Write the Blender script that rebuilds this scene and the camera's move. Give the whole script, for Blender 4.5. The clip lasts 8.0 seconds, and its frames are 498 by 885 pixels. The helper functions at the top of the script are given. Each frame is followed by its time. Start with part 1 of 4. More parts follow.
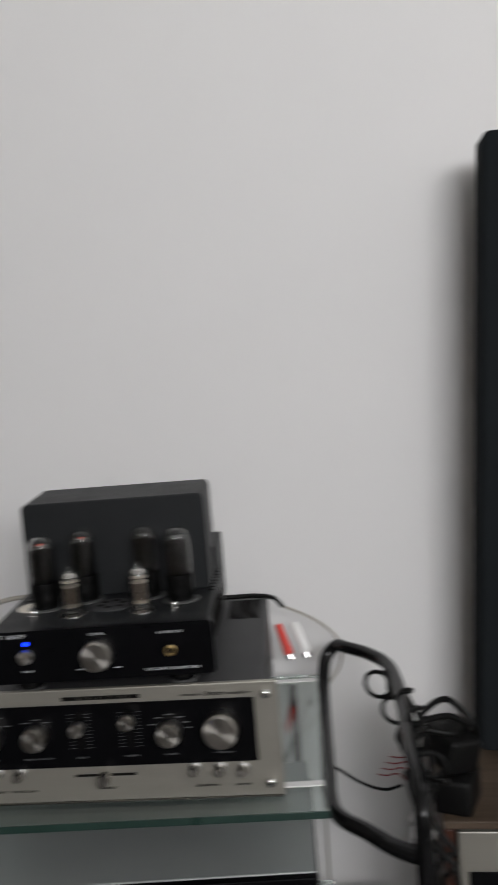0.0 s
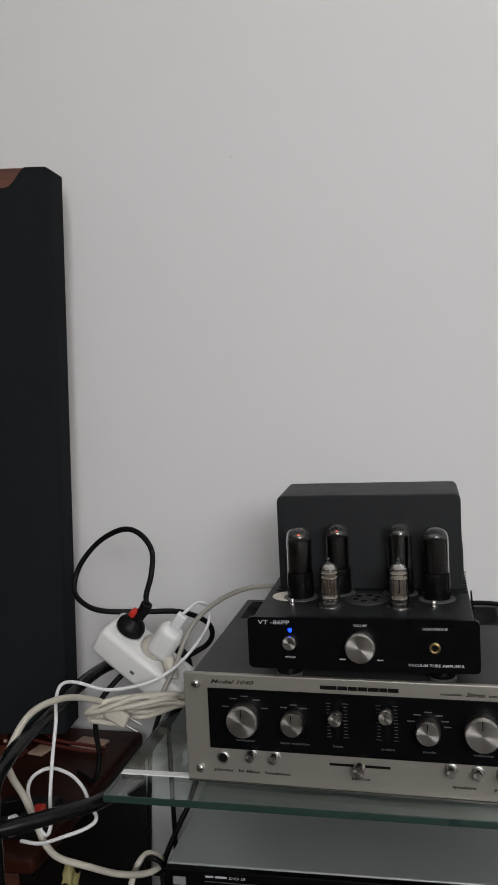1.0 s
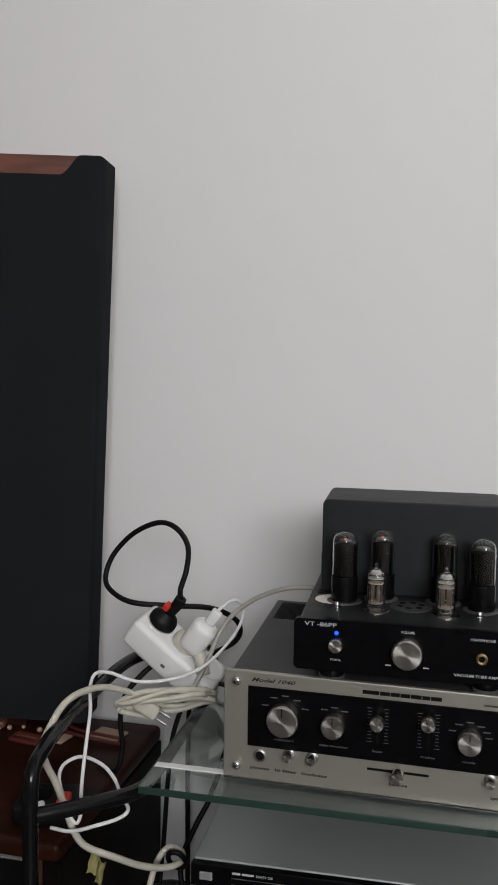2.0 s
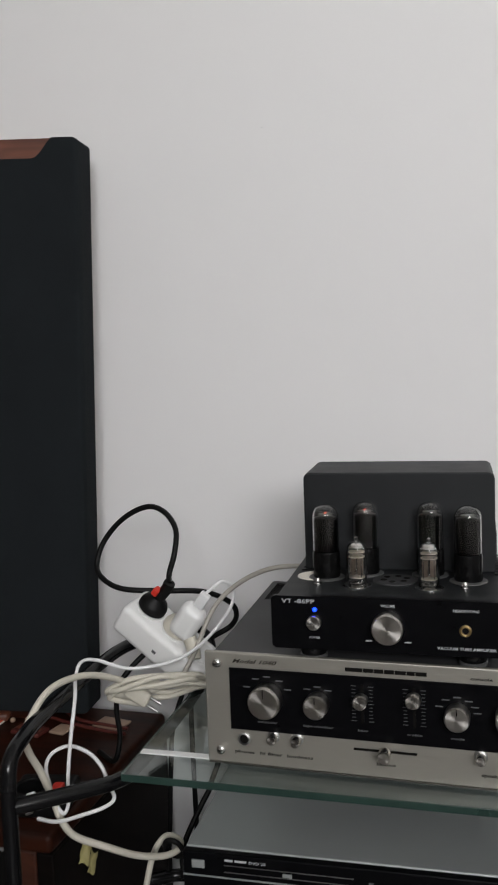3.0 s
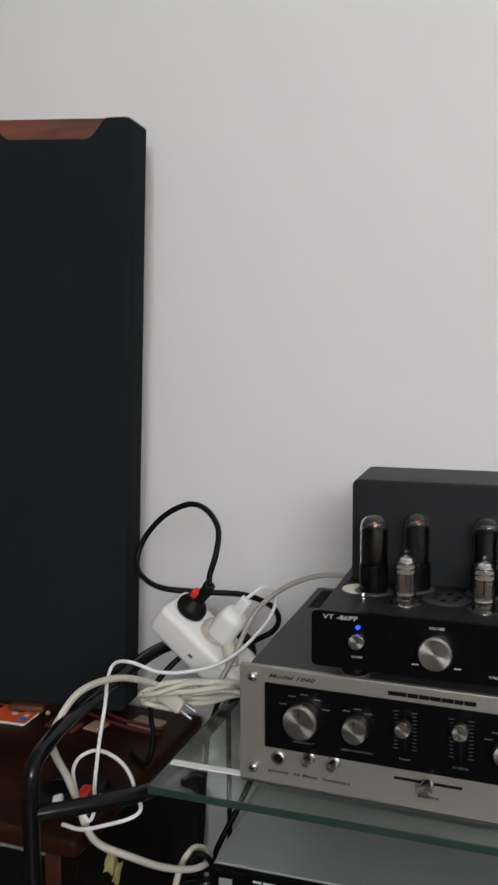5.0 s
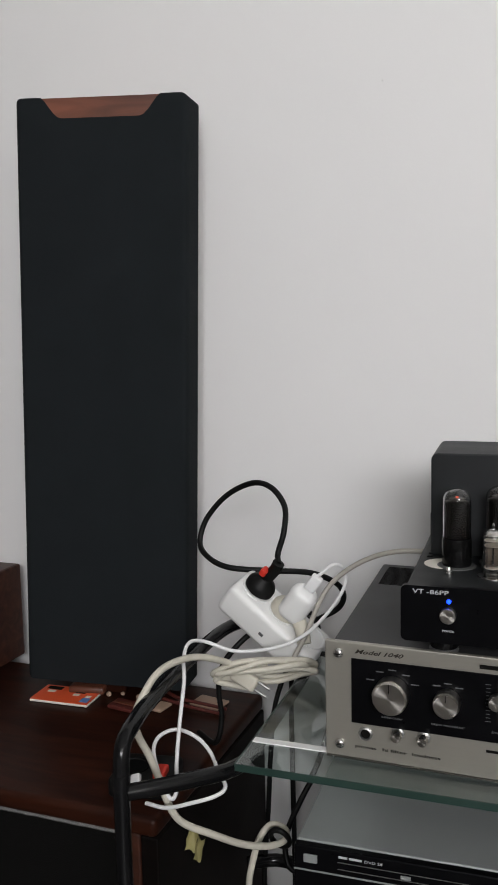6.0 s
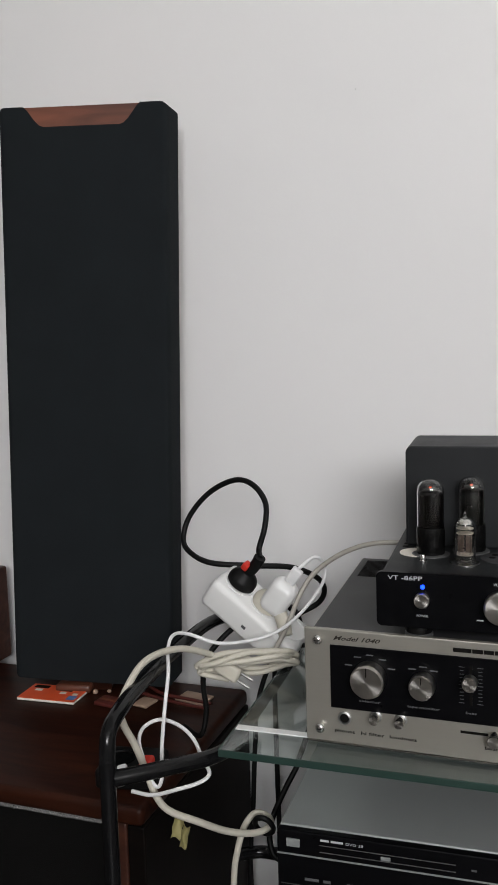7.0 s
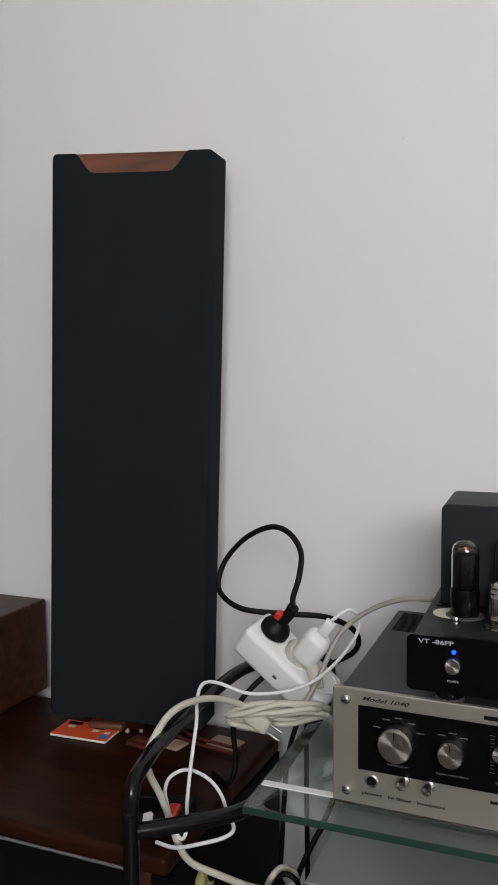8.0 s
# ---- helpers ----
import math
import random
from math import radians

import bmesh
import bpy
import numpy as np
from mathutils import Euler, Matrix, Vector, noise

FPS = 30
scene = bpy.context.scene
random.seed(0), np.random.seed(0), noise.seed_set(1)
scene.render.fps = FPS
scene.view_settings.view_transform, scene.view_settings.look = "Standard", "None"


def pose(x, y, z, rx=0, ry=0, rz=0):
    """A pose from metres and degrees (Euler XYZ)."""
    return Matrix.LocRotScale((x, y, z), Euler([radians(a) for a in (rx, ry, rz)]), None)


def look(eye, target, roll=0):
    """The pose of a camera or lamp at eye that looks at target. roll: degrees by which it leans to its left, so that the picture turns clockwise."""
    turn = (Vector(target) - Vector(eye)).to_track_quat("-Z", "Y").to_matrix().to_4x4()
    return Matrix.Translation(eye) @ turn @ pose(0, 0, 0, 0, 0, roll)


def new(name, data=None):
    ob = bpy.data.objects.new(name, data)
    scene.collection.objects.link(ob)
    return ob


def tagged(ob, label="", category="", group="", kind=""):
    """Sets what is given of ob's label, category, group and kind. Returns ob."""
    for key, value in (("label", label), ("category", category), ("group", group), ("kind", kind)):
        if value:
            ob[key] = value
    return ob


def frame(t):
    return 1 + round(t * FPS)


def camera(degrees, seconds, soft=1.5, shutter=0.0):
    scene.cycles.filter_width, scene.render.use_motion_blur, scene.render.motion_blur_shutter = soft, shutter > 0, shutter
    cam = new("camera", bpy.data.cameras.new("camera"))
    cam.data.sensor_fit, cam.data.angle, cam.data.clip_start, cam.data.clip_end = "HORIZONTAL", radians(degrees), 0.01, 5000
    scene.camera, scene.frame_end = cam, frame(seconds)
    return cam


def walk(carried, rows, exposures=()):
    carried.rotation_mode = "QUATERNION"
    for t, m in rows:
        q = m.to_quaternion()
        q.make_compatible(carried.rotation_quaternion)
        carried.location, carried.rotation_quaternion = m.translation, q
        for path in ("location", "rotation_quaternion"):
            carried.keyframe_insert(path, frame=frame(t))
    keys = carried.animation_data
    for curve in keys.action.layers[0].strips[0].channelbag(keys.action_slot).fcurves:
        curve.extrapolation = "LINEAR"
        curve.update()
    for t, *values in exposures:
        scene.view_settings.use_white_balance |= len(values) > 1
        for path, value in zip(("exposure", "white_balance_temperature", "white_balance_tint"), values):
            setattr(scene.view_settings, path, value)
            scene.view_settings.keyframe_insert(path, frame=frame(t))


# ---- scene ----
cam = camera(32.4, 8.0, shutter=0.4)
PATH = [
    (0, (-0.014, -0.007, 1.110), (-0.238, 1.970, 0.909), -4.7),
    (0.1, (-0.031, -0.014, 1.105), (-0.336, 1.954, 0.919), -4.9),
    (0.3, (-0.063, -0.026, 1.102), (-0.489, 1.920, 0.925), -4.6),
    (0.5, (-0.098, -0.035, 1.106), (-0.588, 1.897, 0.942), -4.2),
    (0.8, (-0.120, -0.042, 1.103), (-0.689, 1.869, 0.953), -3.9),
    (1, (-0.136, -0.042, 1.105), (-0.687, 1.874, 0.948), -2.7),
    (1.2, (-0.151, -0.040, 1.107), (-0.679, 1.882, 0.956), -1.3),
    (1.5, (-0.169, -0.043, 1.116), (-0.708, 1.877, 0.960), 0.2),
    (1.7, (-0.200, -0.063, 1.111), (-0.721, 1.862, 0.963), 1.2),
    (2.8, (-0.161, -0.034, 1.096), (-0.773, 1.860, 0.906), -1.7),
    (3, (-0.139, -0.015, 1.085), (-0.760, 1.878, 0.909), -2.1),
    (3.2, (-0.125, -0.008, 1.085), (-0.752, 1.884, 0.923), -2.4),
    (3.5, (-0.101, -0.005, 1.091), (-0.717, 1.891, 0.917), -2.7),
    (3.7, (-0.095, -0.009, 1.092), (-0.688, 1.895, 0.926), -2.5),
    (4, (-0.085, -0.009, 1.100), (-0.707, 1.885, 0.935), -1.7),
    (4.2, (-0.092, -0.001, 1.099), (-0.720, 1.890, 0.927), -1.1),
    (4.5, (-0.102, 0.010, 1.100), (-0.774, 1.886, 0.934), -0.3),
    (4.8, (-0.129, 0.028, 1.094), (-0.831, 1.893, 0.912), -0.1),
    (5, (-0.144, 0.038, 1.095), (-0.893, 1.881, 0.891), -0.2),
    (5.2, (-0.159, 0.038, 1.094), (-0.913, 1.874, 0.848), -0.1),
    (6.3, (-0.219, 0.005, 1.083), (-0.981, 1.838, 0.843), -1.7),
    (6.5, (-0.212, -0.001, 1.078), (-0.964, 1.836, 0.840), -1.7),
    (6.8, (-0.204, -0.002, 1.073), (-0.945, 1.841, 0.849), -1.7),
    (7, (-0.196, -0.007, 1.075), (-0.931, 1.840, 0.856), -1.8),
    (7.3, (-0.194, -0.003, 1.087), (-0.936, 1.841, 0.876), -1.5),
    (7.5, (-0.191, -0.005, 1.098), (-0.955, 1.831, 0.890), -1.6),
    (7.7, (-0.188, 0.001, 1.099), (-0.991, 1.823, 0.918), -1.0),
    (8, (-0.182, 0.002, 1.106), (-1.025, 1.808, 0.942), -0.5),
]
EXPOSURES = [(0, -0.18), (0.5, -0.22), (1, -0.25), (1.5, -0.24), (1.7, -0.2), (2.8, -0.02), (3, 0.0), (3.5, 0.0), (4, -0.05), (4.5, -0.1), (5, -0.03), (5.2, 0.0), (6.3, 0.18), (6.5, 0.2), (7, 0.14), (7.5, 0.05), (8, 0.02)]
walk(cam, [(t, look(eye, target, roll)) for t, eye, target, roll in PATH], EXPOSURES)

# ---- world, light, exposure ----
world = bpy.data.worlds.new("world")
scene.world = world
world.use_nodes = True
_bg = world.node_tree.nodes["Background"]
_sky = world.node_tree.nodes.new("ShaderNodeTexSky")
_sky.sky_type = "NISHITA"
_sky.sun_disc = False
_sky.sun_elevation, _sky.sun_rotation = radians(40), radians(120)
world.node_tree.links.new(_sky.outputs[0], _bg.inputs[0])
_bg.inputs[1].default_value = 0.10

WALL_Y = 1.19


def area(name, eye, target, w, h, power, color):
    data = bpy.data.lights.new(name, "AREA")
    data.shape, data.size, data.size_y, data.energy, data.color = "RECTANGLE", w, h, power, color
    ob = new(name, data)
    ob.matrix_world = look(eye, target)
    return ob


area("window_daylight", (1.15, -2.58, 2.14), (1.15, 0.0, 2.50), 1.9, 0.84, 104, (0.975, 0.965, 0.970))


# ---- materials ----
def material(name, base, rough=0.5, metal=0.0, vary=0.12, scale=40.0, fine=400.0, bump=0.05, coat=0.0, dust=0.0, spec=0.5, stretch=(1, 1, 1)):
    m = bpy.data.materials.new(name)
    m.use_nodes = True
    nt = m.node_tree
    n, l = nt.nodes, nt.links
    b = n["Principled BSDF"]
    b.inputs["Roughness"].default_value, b.inputs["Metallic"].default_value = rough, metal
    b.inputs["Coat Weight"].default_value = coat
    b.inputs["Specular IOR Level"].default_value = spec
    co = n.new("ShaderNodeTexCoord")
    mp = n.new("ShaderNodeMapping")
    mp.inputs["Scale"].default_value = stretch
    l.new(co.outputs["Object"], mp.inputs[0])
    big, small = n.new("ShaderNodeTexNoise"), n.new("ShaderNodeTexNoise")
    big.inputs["Scale"].default_value, small.inputs["Scale"].default_value = scale, fine
    big.inputs["Detail"].default_value = 5
    for t in (big, small):
        l.new(mp.outputs[0], t.inputs["Vector"])
    mix = n.new("ShaderNodeMix")
    mix.data_type = "RGBA"
    mix.inputs["A"].default_value = tuple(c * (1 - vary) for c in base) + (1,)
    mix.inputs["B"].default_value = tuple(min(1, c * (1 + vary) + dust) for c in base) + (1,)
    l.new(big.outputs["Fac"], mix.inputs["Factor"])
    l.new(mix.outputs["Result"], b.inputs["Base Color"])
    mr = n.new("ShaderNodeMapRange")
    mr.inputs["To Min"].default_value, mr.inputs["To Max"].default_value = max(0.02, rough - 0.08), min(1, rough + 0.1)
    l.new(big.outputs["Fac"], mr.inputs["Value"])
    l.new(mr.outputs[0], b.inputs["Roughness"])
    bp = n.new("ShaderNodeBump")
    bp.inputs["Strength"].default_value, bp.inputs["Distance"].default_value = bump, 0.001
    l.new(small.outputs["Fac"], bp.inputs["Height"])
    l.new(bp.outputs[0], b.inputs["Normal"])
    return m


def wood(name, dark, light, rough=0.35, coat=0.15, spec=0.5):
    m = material(name, light, rough, scale=6, fine=160, bump=0.08, coat=coat, spec=spec)
    n, l = m.node_tree.nodes, m.node_tree.links
    co = n.new("ShaderNodeTexCoord")
    mp = n.new("ShaderNodeMapping")
    mp.inputs["Scale"].default_value = (1.2, 9, 9)
    w = n.new("ShaderNodeTexNoise")
    w.inputs["Scale"].default_value, w.inputs["Detail"].default_value, w.inputs["Distortion"].default_value = 5, 8, 1.2
    r = n.new("ShaderNodeValToRGB")
    r.color_ramp.elements[0].color, r.color_ramp.elements[1].color = (*dark, 1), (*light, 1)
    r.color_ramp.elements[0].position, r.color_ramp.elements[1].position = 0.3, 0.72
    l.new(co.outputs["Object"], mp.inputs[0])
    l.new(mp.outputs[0], w.inputs["Vector"])
    l.new(w.outputs["Fac"], r.inputs[0])
    l.new(r.outputs[0], n["Principled BSDF"].inputs["Base Color"])
    return m


def glass(name, tint, rough=0.0, ior=1.5):
    m = bpy.data.materials.new(name)
    m.use_nodes = True
    b = m.node_tree.nodes["Principled BSDF"]
    b.inputs["Base Color"].default_value = (*tint, 1)
    b.inputs["Transmission Weight"].default_value = 1.0
    b.inputs["Roughness"].default_value, b.inputs["IOR"].default_value = rough, ior
    return m


def glow(name, color, strength):
    m = bpy.data.materials.new(name)
    m.use_nodes = True
    b = m.node_tree.nodes["Principled BSDF"]
    b.inputs["Base Color"].default_value = (*color, 1)
    b.inputs["Emission Color"].default_value, b.inputs["Emission Strength"].default_value = (*color, 1), strength
    return m


# mid-tone for unseen walls, chosen to lower fill and reflections
LOWFILLWALL = material("low_fill_wall", (0.42, 0.41, 0.395), 0.85, vary=0.03, scale=3, fine=220, bump=0.1, spec=0.2)
# darker still, so the unseen west wall bounces less light
DARKFILLWALL = material("dark_fill_wall", (0.17, 0.155, 0.14), 0.85, vary=0.04, scale=3, fine=220, bump=0.1, spec=0.2)
PLASTER = material("wall_plaster", (0.78, 0.775, 0.77), 0.85, vary=0.012, scale=3, fine=220, bump=0.10, spec=0.2)
CEIL = material("ceiling_paint", (0.86, 0.86, 0.85), 0.9, vary=0.02, scale=3)
# unseen floor, dark so that little light bounces up under the shelf
FLOOR = wood("low_bounce_floor", (0.036, 0.033, 0.030), (0.062, 0.057, 0.052))
ROSEWOOD = wood("rosewood", (0.0085, 0.0028, 0.0019), (0.036, 0.0094, 0.0042), 0.40, 0.0, 0.15)
WALNUT = wood("walnut", (0.026, 0.009, 0.006), (0.075, 0.026, 0.015), 0.42, 0.0, 0.3)
TEAK = wood("matt_teak", (0.055, 0.038, 0.026), (0.105, 0.076, 0.054), 0.6, 0.0, 0.25)
# much darker than ROSEWOOD, for the cabinet's right side only
BLACKWOOD = wood("near_black_wood", (0.0022, 0.0016, 0.0013), (0.0055, 0.0034, 0.0027), 0.55, 0.0, 0.12)
MAHOGANY = wood("mahogany", (0.08, 0.026, 0.014), (0.20, 0.066, 0.036), 0.42)
CLOTH = material("grille_cloth", (0.0125, 0.0150, 0.0168), 0.95, vary=0.25, scale=14, fine=1400, bump=0.35, spec=0.12)
DARKGRILLE = material("dark_grille", (0.0024, 0.0022, 0.0020), 0.9, vary=0.3, scale=30, fine=900, bump=0.4, spec=0.15)
BRUSHED = material("champagne_aluminium", (0.345, 0.330, 0.290), 0.42, 0.6, vary=0.05, scale=30, fine=260, bump=0.04, stretch=(1, 1, 30))
KNOBMETAL = material("spun_aluminium", (0.72, 0.69, 0.65), 0.28, 1.0, vary=0.03, scale=12, fine=900, bump=0.0)
CHROME = material("chrome", (0.80, 0.79, 0.78), 0.12, 1.0, vary=0.04, scale=60, bump=0.02)
SILVER = material("silver_paint", (0.34, 0.36, 0.355), 0.36, 0.35, vary=0.06, scale=8, fine=500, bump=0.03)
BLACKPANEL = material("black_panel", (0.0032, 0.0032, 0.0038), 0.30, vary=0.2, scale=60, bump=0.02, spec=0.08)
BLACKSTEEL = material("black_steel", (0.0085, 0.0098, 0.011), 0.50, 0.0, vary=0.18, scale=30, fine=900, bump=0.12, dust=0.004, spec=0.28)
GREYSTEEL = material("charcoal_steel", (0.028, 0.028, 0.030), 0.55, 0.0, vary=0.12, scale=20, fine=900, bump=0.12, dust=0.012)
TUBEPAINT = material("black_tube_enamel", (0.005, 0.005, 0.0055), 0.16, 0.0, vary=0.25, scale=50, fine=300, bump=0.05, dust=0.001, spec=0.28)
RUBBER = material("black_rubber", (0.0040, 0.0040, 0.0040), 0.5, vary=0.2, scale=60, bump=0.05, spec=0.22)
DUSTY = material("dusty_grey_steel", (0.10, 0.10, 0.10), 0.4, 0.3, vary=0.3, scale=60, bump=0.08)
BAKELITE = material("bakelite", (0.004, 0.004, 0.004), 0.22, vary=0.2, scale=80, bump=0.03, spec=0.22)
SMOKED = material("smoked_tube_glass", (0.0025, 0.0025, 0.003), 0.30, vary=0.2, scale=30, bump=0.0, spec=0.08)
WHITEP = material("white_plastic", (0.78, 0.78, 0.77), 0.38, vary=0.03, scale=30, bump=0.02)
CREAM = material("cream_pvc", (0.56, 0.53, 0.45), 0.5, vary=0.10, scale=50, bump=0.05)
BEIGE = material("beige_pvc", (0.36, 0.34, 0.30), 0.5, vary=0.10, scale=50, bump=0.05)
WHITEC = material("white_pvc", (0.76, 0.76, 0.76), 0.45, vary=0.04, scale=50, bump=0.03)
RED = material("red_plastic", (0.62, 0.035, 0.02), 0.4, vary=0.1, scale=60, bump=0.02)
WIRERED = material("dull_red_pvc", (0.22, 0.018, 0.022), 0.5, vary=0.2, scale=80, bump=0.03)
ORANGE = material("orange_print", (0.75, 0.10, 0.03), 0.4, vary=0.08, scale=60, bump=0.02)
PAPER = material("paper", (0.74, 0.70, 0.62), 0.7, vary=0.05, scale=60, bump=0.05)
TAN = material("tan_plastic", (0.36, 0.25, 0.18), 0.5, vary=0.12, scale=50, bump=0.05)
MAROON = material("maroon_plastic", (0.09, 0.02, 0.016), 0.3, vary=0.2, scale=50, bump=0.03)
BLUEP = material("blue_print", (0.10, 0.22, 0.5), 0.4, vary=0.1, scale=60)
YELLOWTAG = material("yellowed_tape", (0.27, 0.24, 0.10), 0.6, vary=0.15, scale=60, bump=0.1)
INK = material("dark_ink", (0.006, 0.0055, 0.005), 0.7, vary=0.1, scale=60, spec=0.08)
WHITEINK = material("white_ink", (0.50, 0.51, 0.52), 0.6, vary=0.05, scale=60)
GREYINK = material("grey_ink", (0.10, 0.102, 0.105), 0.6, vary=0.1, scale=60, spec=0.2)
BRONZEINK = material("bronze_ink", (0.035, 0.030, 0.024), 0.6, vary=0.1, scale=60, spec=0.15)
BRASS = material("brass", (0.55, 0.40, 0.18), 0.3, 1.0, vary=0.1, scale=60)
ZINC = material("zinc", (0.45, 0.45, 0.44), 0.42, 1.0, vary=0.1, scale=60)
BEAD = material("grey_bead", (0.22, 0.215, 0.21), 0.5, vary=0.35, scale=120, bump=0.2)
_n = KNOBMETAL.node_tree.nodes
_tan = _n.new("ShaderNodeTangent")
_tan.direction_type, _tan.axis = "RADIAL", "Y"
KNOBMETAL.node_tree.links.new(_tan.outputs[0], _n["Principled BSDF"].inputs["Tangent"])
_n["Principled BSDF"].inputs["Anisotropic"].default_value = 0.85
GLASS = glass("shelf_glass", (0.74, 0.83, 0.80))
EDGEGLASS = material("green_glass_edge", (0.020, 0.044, 0.036), 0.3, vary=0.25, scale=20, bump=0.0)
TUBEGLASS = glass("tube_glass", (0.97, 0.97, 0.96), 0.0, 1.45)
GETTER = material("getter_silver", (0.72, 0.70, 0.68), 0.14, 1.0, vary=0.1, scale=90)
PLATE = material("grey_anode", (0.34, 0.27, 0.23), 0.3, 0.9, vary=0.15, scale=90)
MICA = material("mica", (0.74, 0.66, 0.58), 0.4, vary=0.1, scale=90)
LED = glow("blue_led", (0.004, 0.035, 1.0), 5.0)
HEATER = glow("heater_glow", (1.0, 0.12, 0.04), 0.4)


# ---- mesh helpers ----
def part(name, bm, mat, parent, label=""):
    me = bpy.data.meshes.new(name)
    bm.normal_update()
    bm.to_mesh(me)
    bm.free()
    me.materials.append(mat)
    ob = new(name, me)
    if parent:
        ob.parent = parent
    if label:
        ob["label"] = label
    return ob


def thing(name, m, label, category, group="", kind=""):
    return tagged(place(new(name), m), label, category, group, kind)


def place(ob, m):
    ob.matrix_world = m
    return ob


def smooth(ob, angle=40):
    for p in ob.data.polygons:
        p.use_smooth = True
    ob.data.set_sharp_from_angle(angle=radians(angle))
    return ob


def box(x0, x1, y0, y1, z0, z1, bevel=0.0, segs=2):
    bm = bmesh.new()
    bmesh.ops.create_cube(bm, size=1, matrix=Matrix.LocRotScale(((x0 + x1) / 2, (y0 + y1) / 2, (z0 + z1) / 2), None, (x1 - x0, y1 - y0, z1 - z0)))
    if bevel:
        bmesh.ops.bevel(bm, geom=bm.edges[:], offset=bevel, segments=segs, affect="EDGES", profile=0.5)
    return bm


def lathe(profile, segs=32, m=Matrix()):
    """Turns (radius, height) pairs round the z axis."""
    bm = bmesh.new()
    rings = []
    for r, z in profile:
        rings.append([bm.verts.new(m @ Vector((max(r, 1e-5) * math.cos(a), max(r, 1e-5) * math.sin(a), z))) for a in (2 * math.pi * i / segs for i in range(segs))])
    for a, b in zip(rings, rings[1:]):
        for i in range(segs):
            bm.faces.new((a[i], a[(i + 1) % segs], b[(i + 1) % segs], b[i]))
    bm.faces.new(rings[0][::-1])
    bm.faces.new(rings[-1])
    bmesh.ops.recalc_face_normals(bm, faces=bm.faces[:])
    return bm


def glide(points, steps=8):
    """A smooth line through the points."""
    p = [Vector(q) for q in points]
    p = [2 * p[0] - p[1]] + p + [2 * p[-1] - p[-2]]
    out = []
    for a, b, c, d in zip(p, p[1:], p[2:], p[3:]):
        for i in range(steps):
            t = i / steps
            out.append(0.5 * (2 * b + (c - a) * t + (2 * a - 5 * b + 4 * c - d) * t * t + (3 * b - a - 3 * c + d) * t ** 3))
    return out + [p[-2]]


def tube(points, radius, segs=12, steps=8, curved=True, sx=1.0):
    line = glide(points, steps) if curved else [Vector(q) for q in points]
    bm = bmesh.new()
    rings, side = [], None
    for i, q in enumerate(line):
        d = (line[min(i + 1, len(line) - 1)] - line[max(i - 1, 0)]).normalized()
        if side is None:
            side = d.orthogonal().normalized()
        side = (side - d * side.dot(d)).normalized()
        up = d.cross(side)
        rings.append([bm.verts.new(q + radius * (sx * math.cos(a) * side + math.sin(a) * up)) for a in (2 * math.pi * k / segs for k in range(segs))])
    for a, b in zip(rings, rings[1:]):
        for k in range(segs):
            bm.faces.new((a[k], a[(k + 1) % segs], b[(k + 1) % segs], b[k]))
    bm.faces.new(rings[0][::-1])
    bm.faces.new(rings[-1])
    bmesh.ops.recalc_face_normals(bm, faces=bm.faces[:])
    return bm


FRONT = Matrix.Rotation(radians(90), 4, "X")  # lathe axis towards -y


def knob(parent, name, x, y, z, r, deep, mat=None, label=""):
    """A turned knob on a front at y, its axis towards the viewer, with a pointer line."""
    prof = [(r * 0.93, 0), (r, 0.0006), (r, deep * 0.80), (r * 0.985, deep * 0.84), (r * 0.96, deep * 0.86), (r * 0.955, deep * 0.93), (r * 0.90, deep), (0, deep)]
    k = smooth(part(name, lathe(prof, 40, pose(x, y, z) @ FRONT), mat or KNOBMETAL, parent, label), 30)
    return k



def text(parent, words, x, y, z, height, mat, width=None, lean=0.0, centre=True, name="lettering"):
    """Words as a thin mesh on a front at y."""
    cu = bpy.data.curves.new(name, "FONT")
    cu.body, cu.size, cu.extrude, cu.shear, cu.resolution_u = words, height * 1.4, 0.0, lean, 2
    cu.offset = height * (0.012 if mat is WHITEINK else 0.03)
    cu.align_x = "CENTER" if centre else "LEFT"
    tmp = bpy.data.objects.new(name, cu)
    scene.collection.objects.link(tmp)
    bpy.context.view_layer.update()
    me = bpy.data.meshes.new_from_object(tmp.evaluated_get(bpy.context.evaluated_depsgraph_get()))
    w = tmp.dimensions.x
    bpy.data.objects.remove(tmp)
    me.materials.clear()
    me.materials.append(mat)
    s = (width / w) if width and w else 1.0
    me.transform(pose(x, y, z) @ FRONT @ Matrix.Diagonal((s, 1, 1, 1)))
    ob = new(name, me)
    ob.parent = parent
    return ob


def bars(parent, spans, y, z0, z1, mat, name="lettering_bars"):
    bm = bmesh.new()
    for a, b in spans:
        bmesh.ops.create_cube(bm, size=1, matrix=Matrix.LocRotScale(((a + b) / 2, y - 0.0002, (z0 + z1) / 2), None, (b - a, 0.0004, z1 - z0)))
    return part(name, bm, mat, parent)


# ---- the room ----
def wall(name, x0, x1, y0, y1, z0, z1, mat=PLASTER, label="plain off-white painted plaster wall"):
    return tagged(part(name, box(x0, x1, y0, y1, z0, z1), mat, None), label, "wall", kind="structure")


wall("wall_north", -2.4, 2.2, WALL_Y, WALL_Y + 0.15, 0, 2.7)
# side walls are out of view; their dark colours hold down the fill
wall("wall_west", -2.55, -2.4, -2.6, WALL_Y + 0.15, 0, 2.7, DARKFILLWALL, "unseen west wall, darkened to cut bounced light")
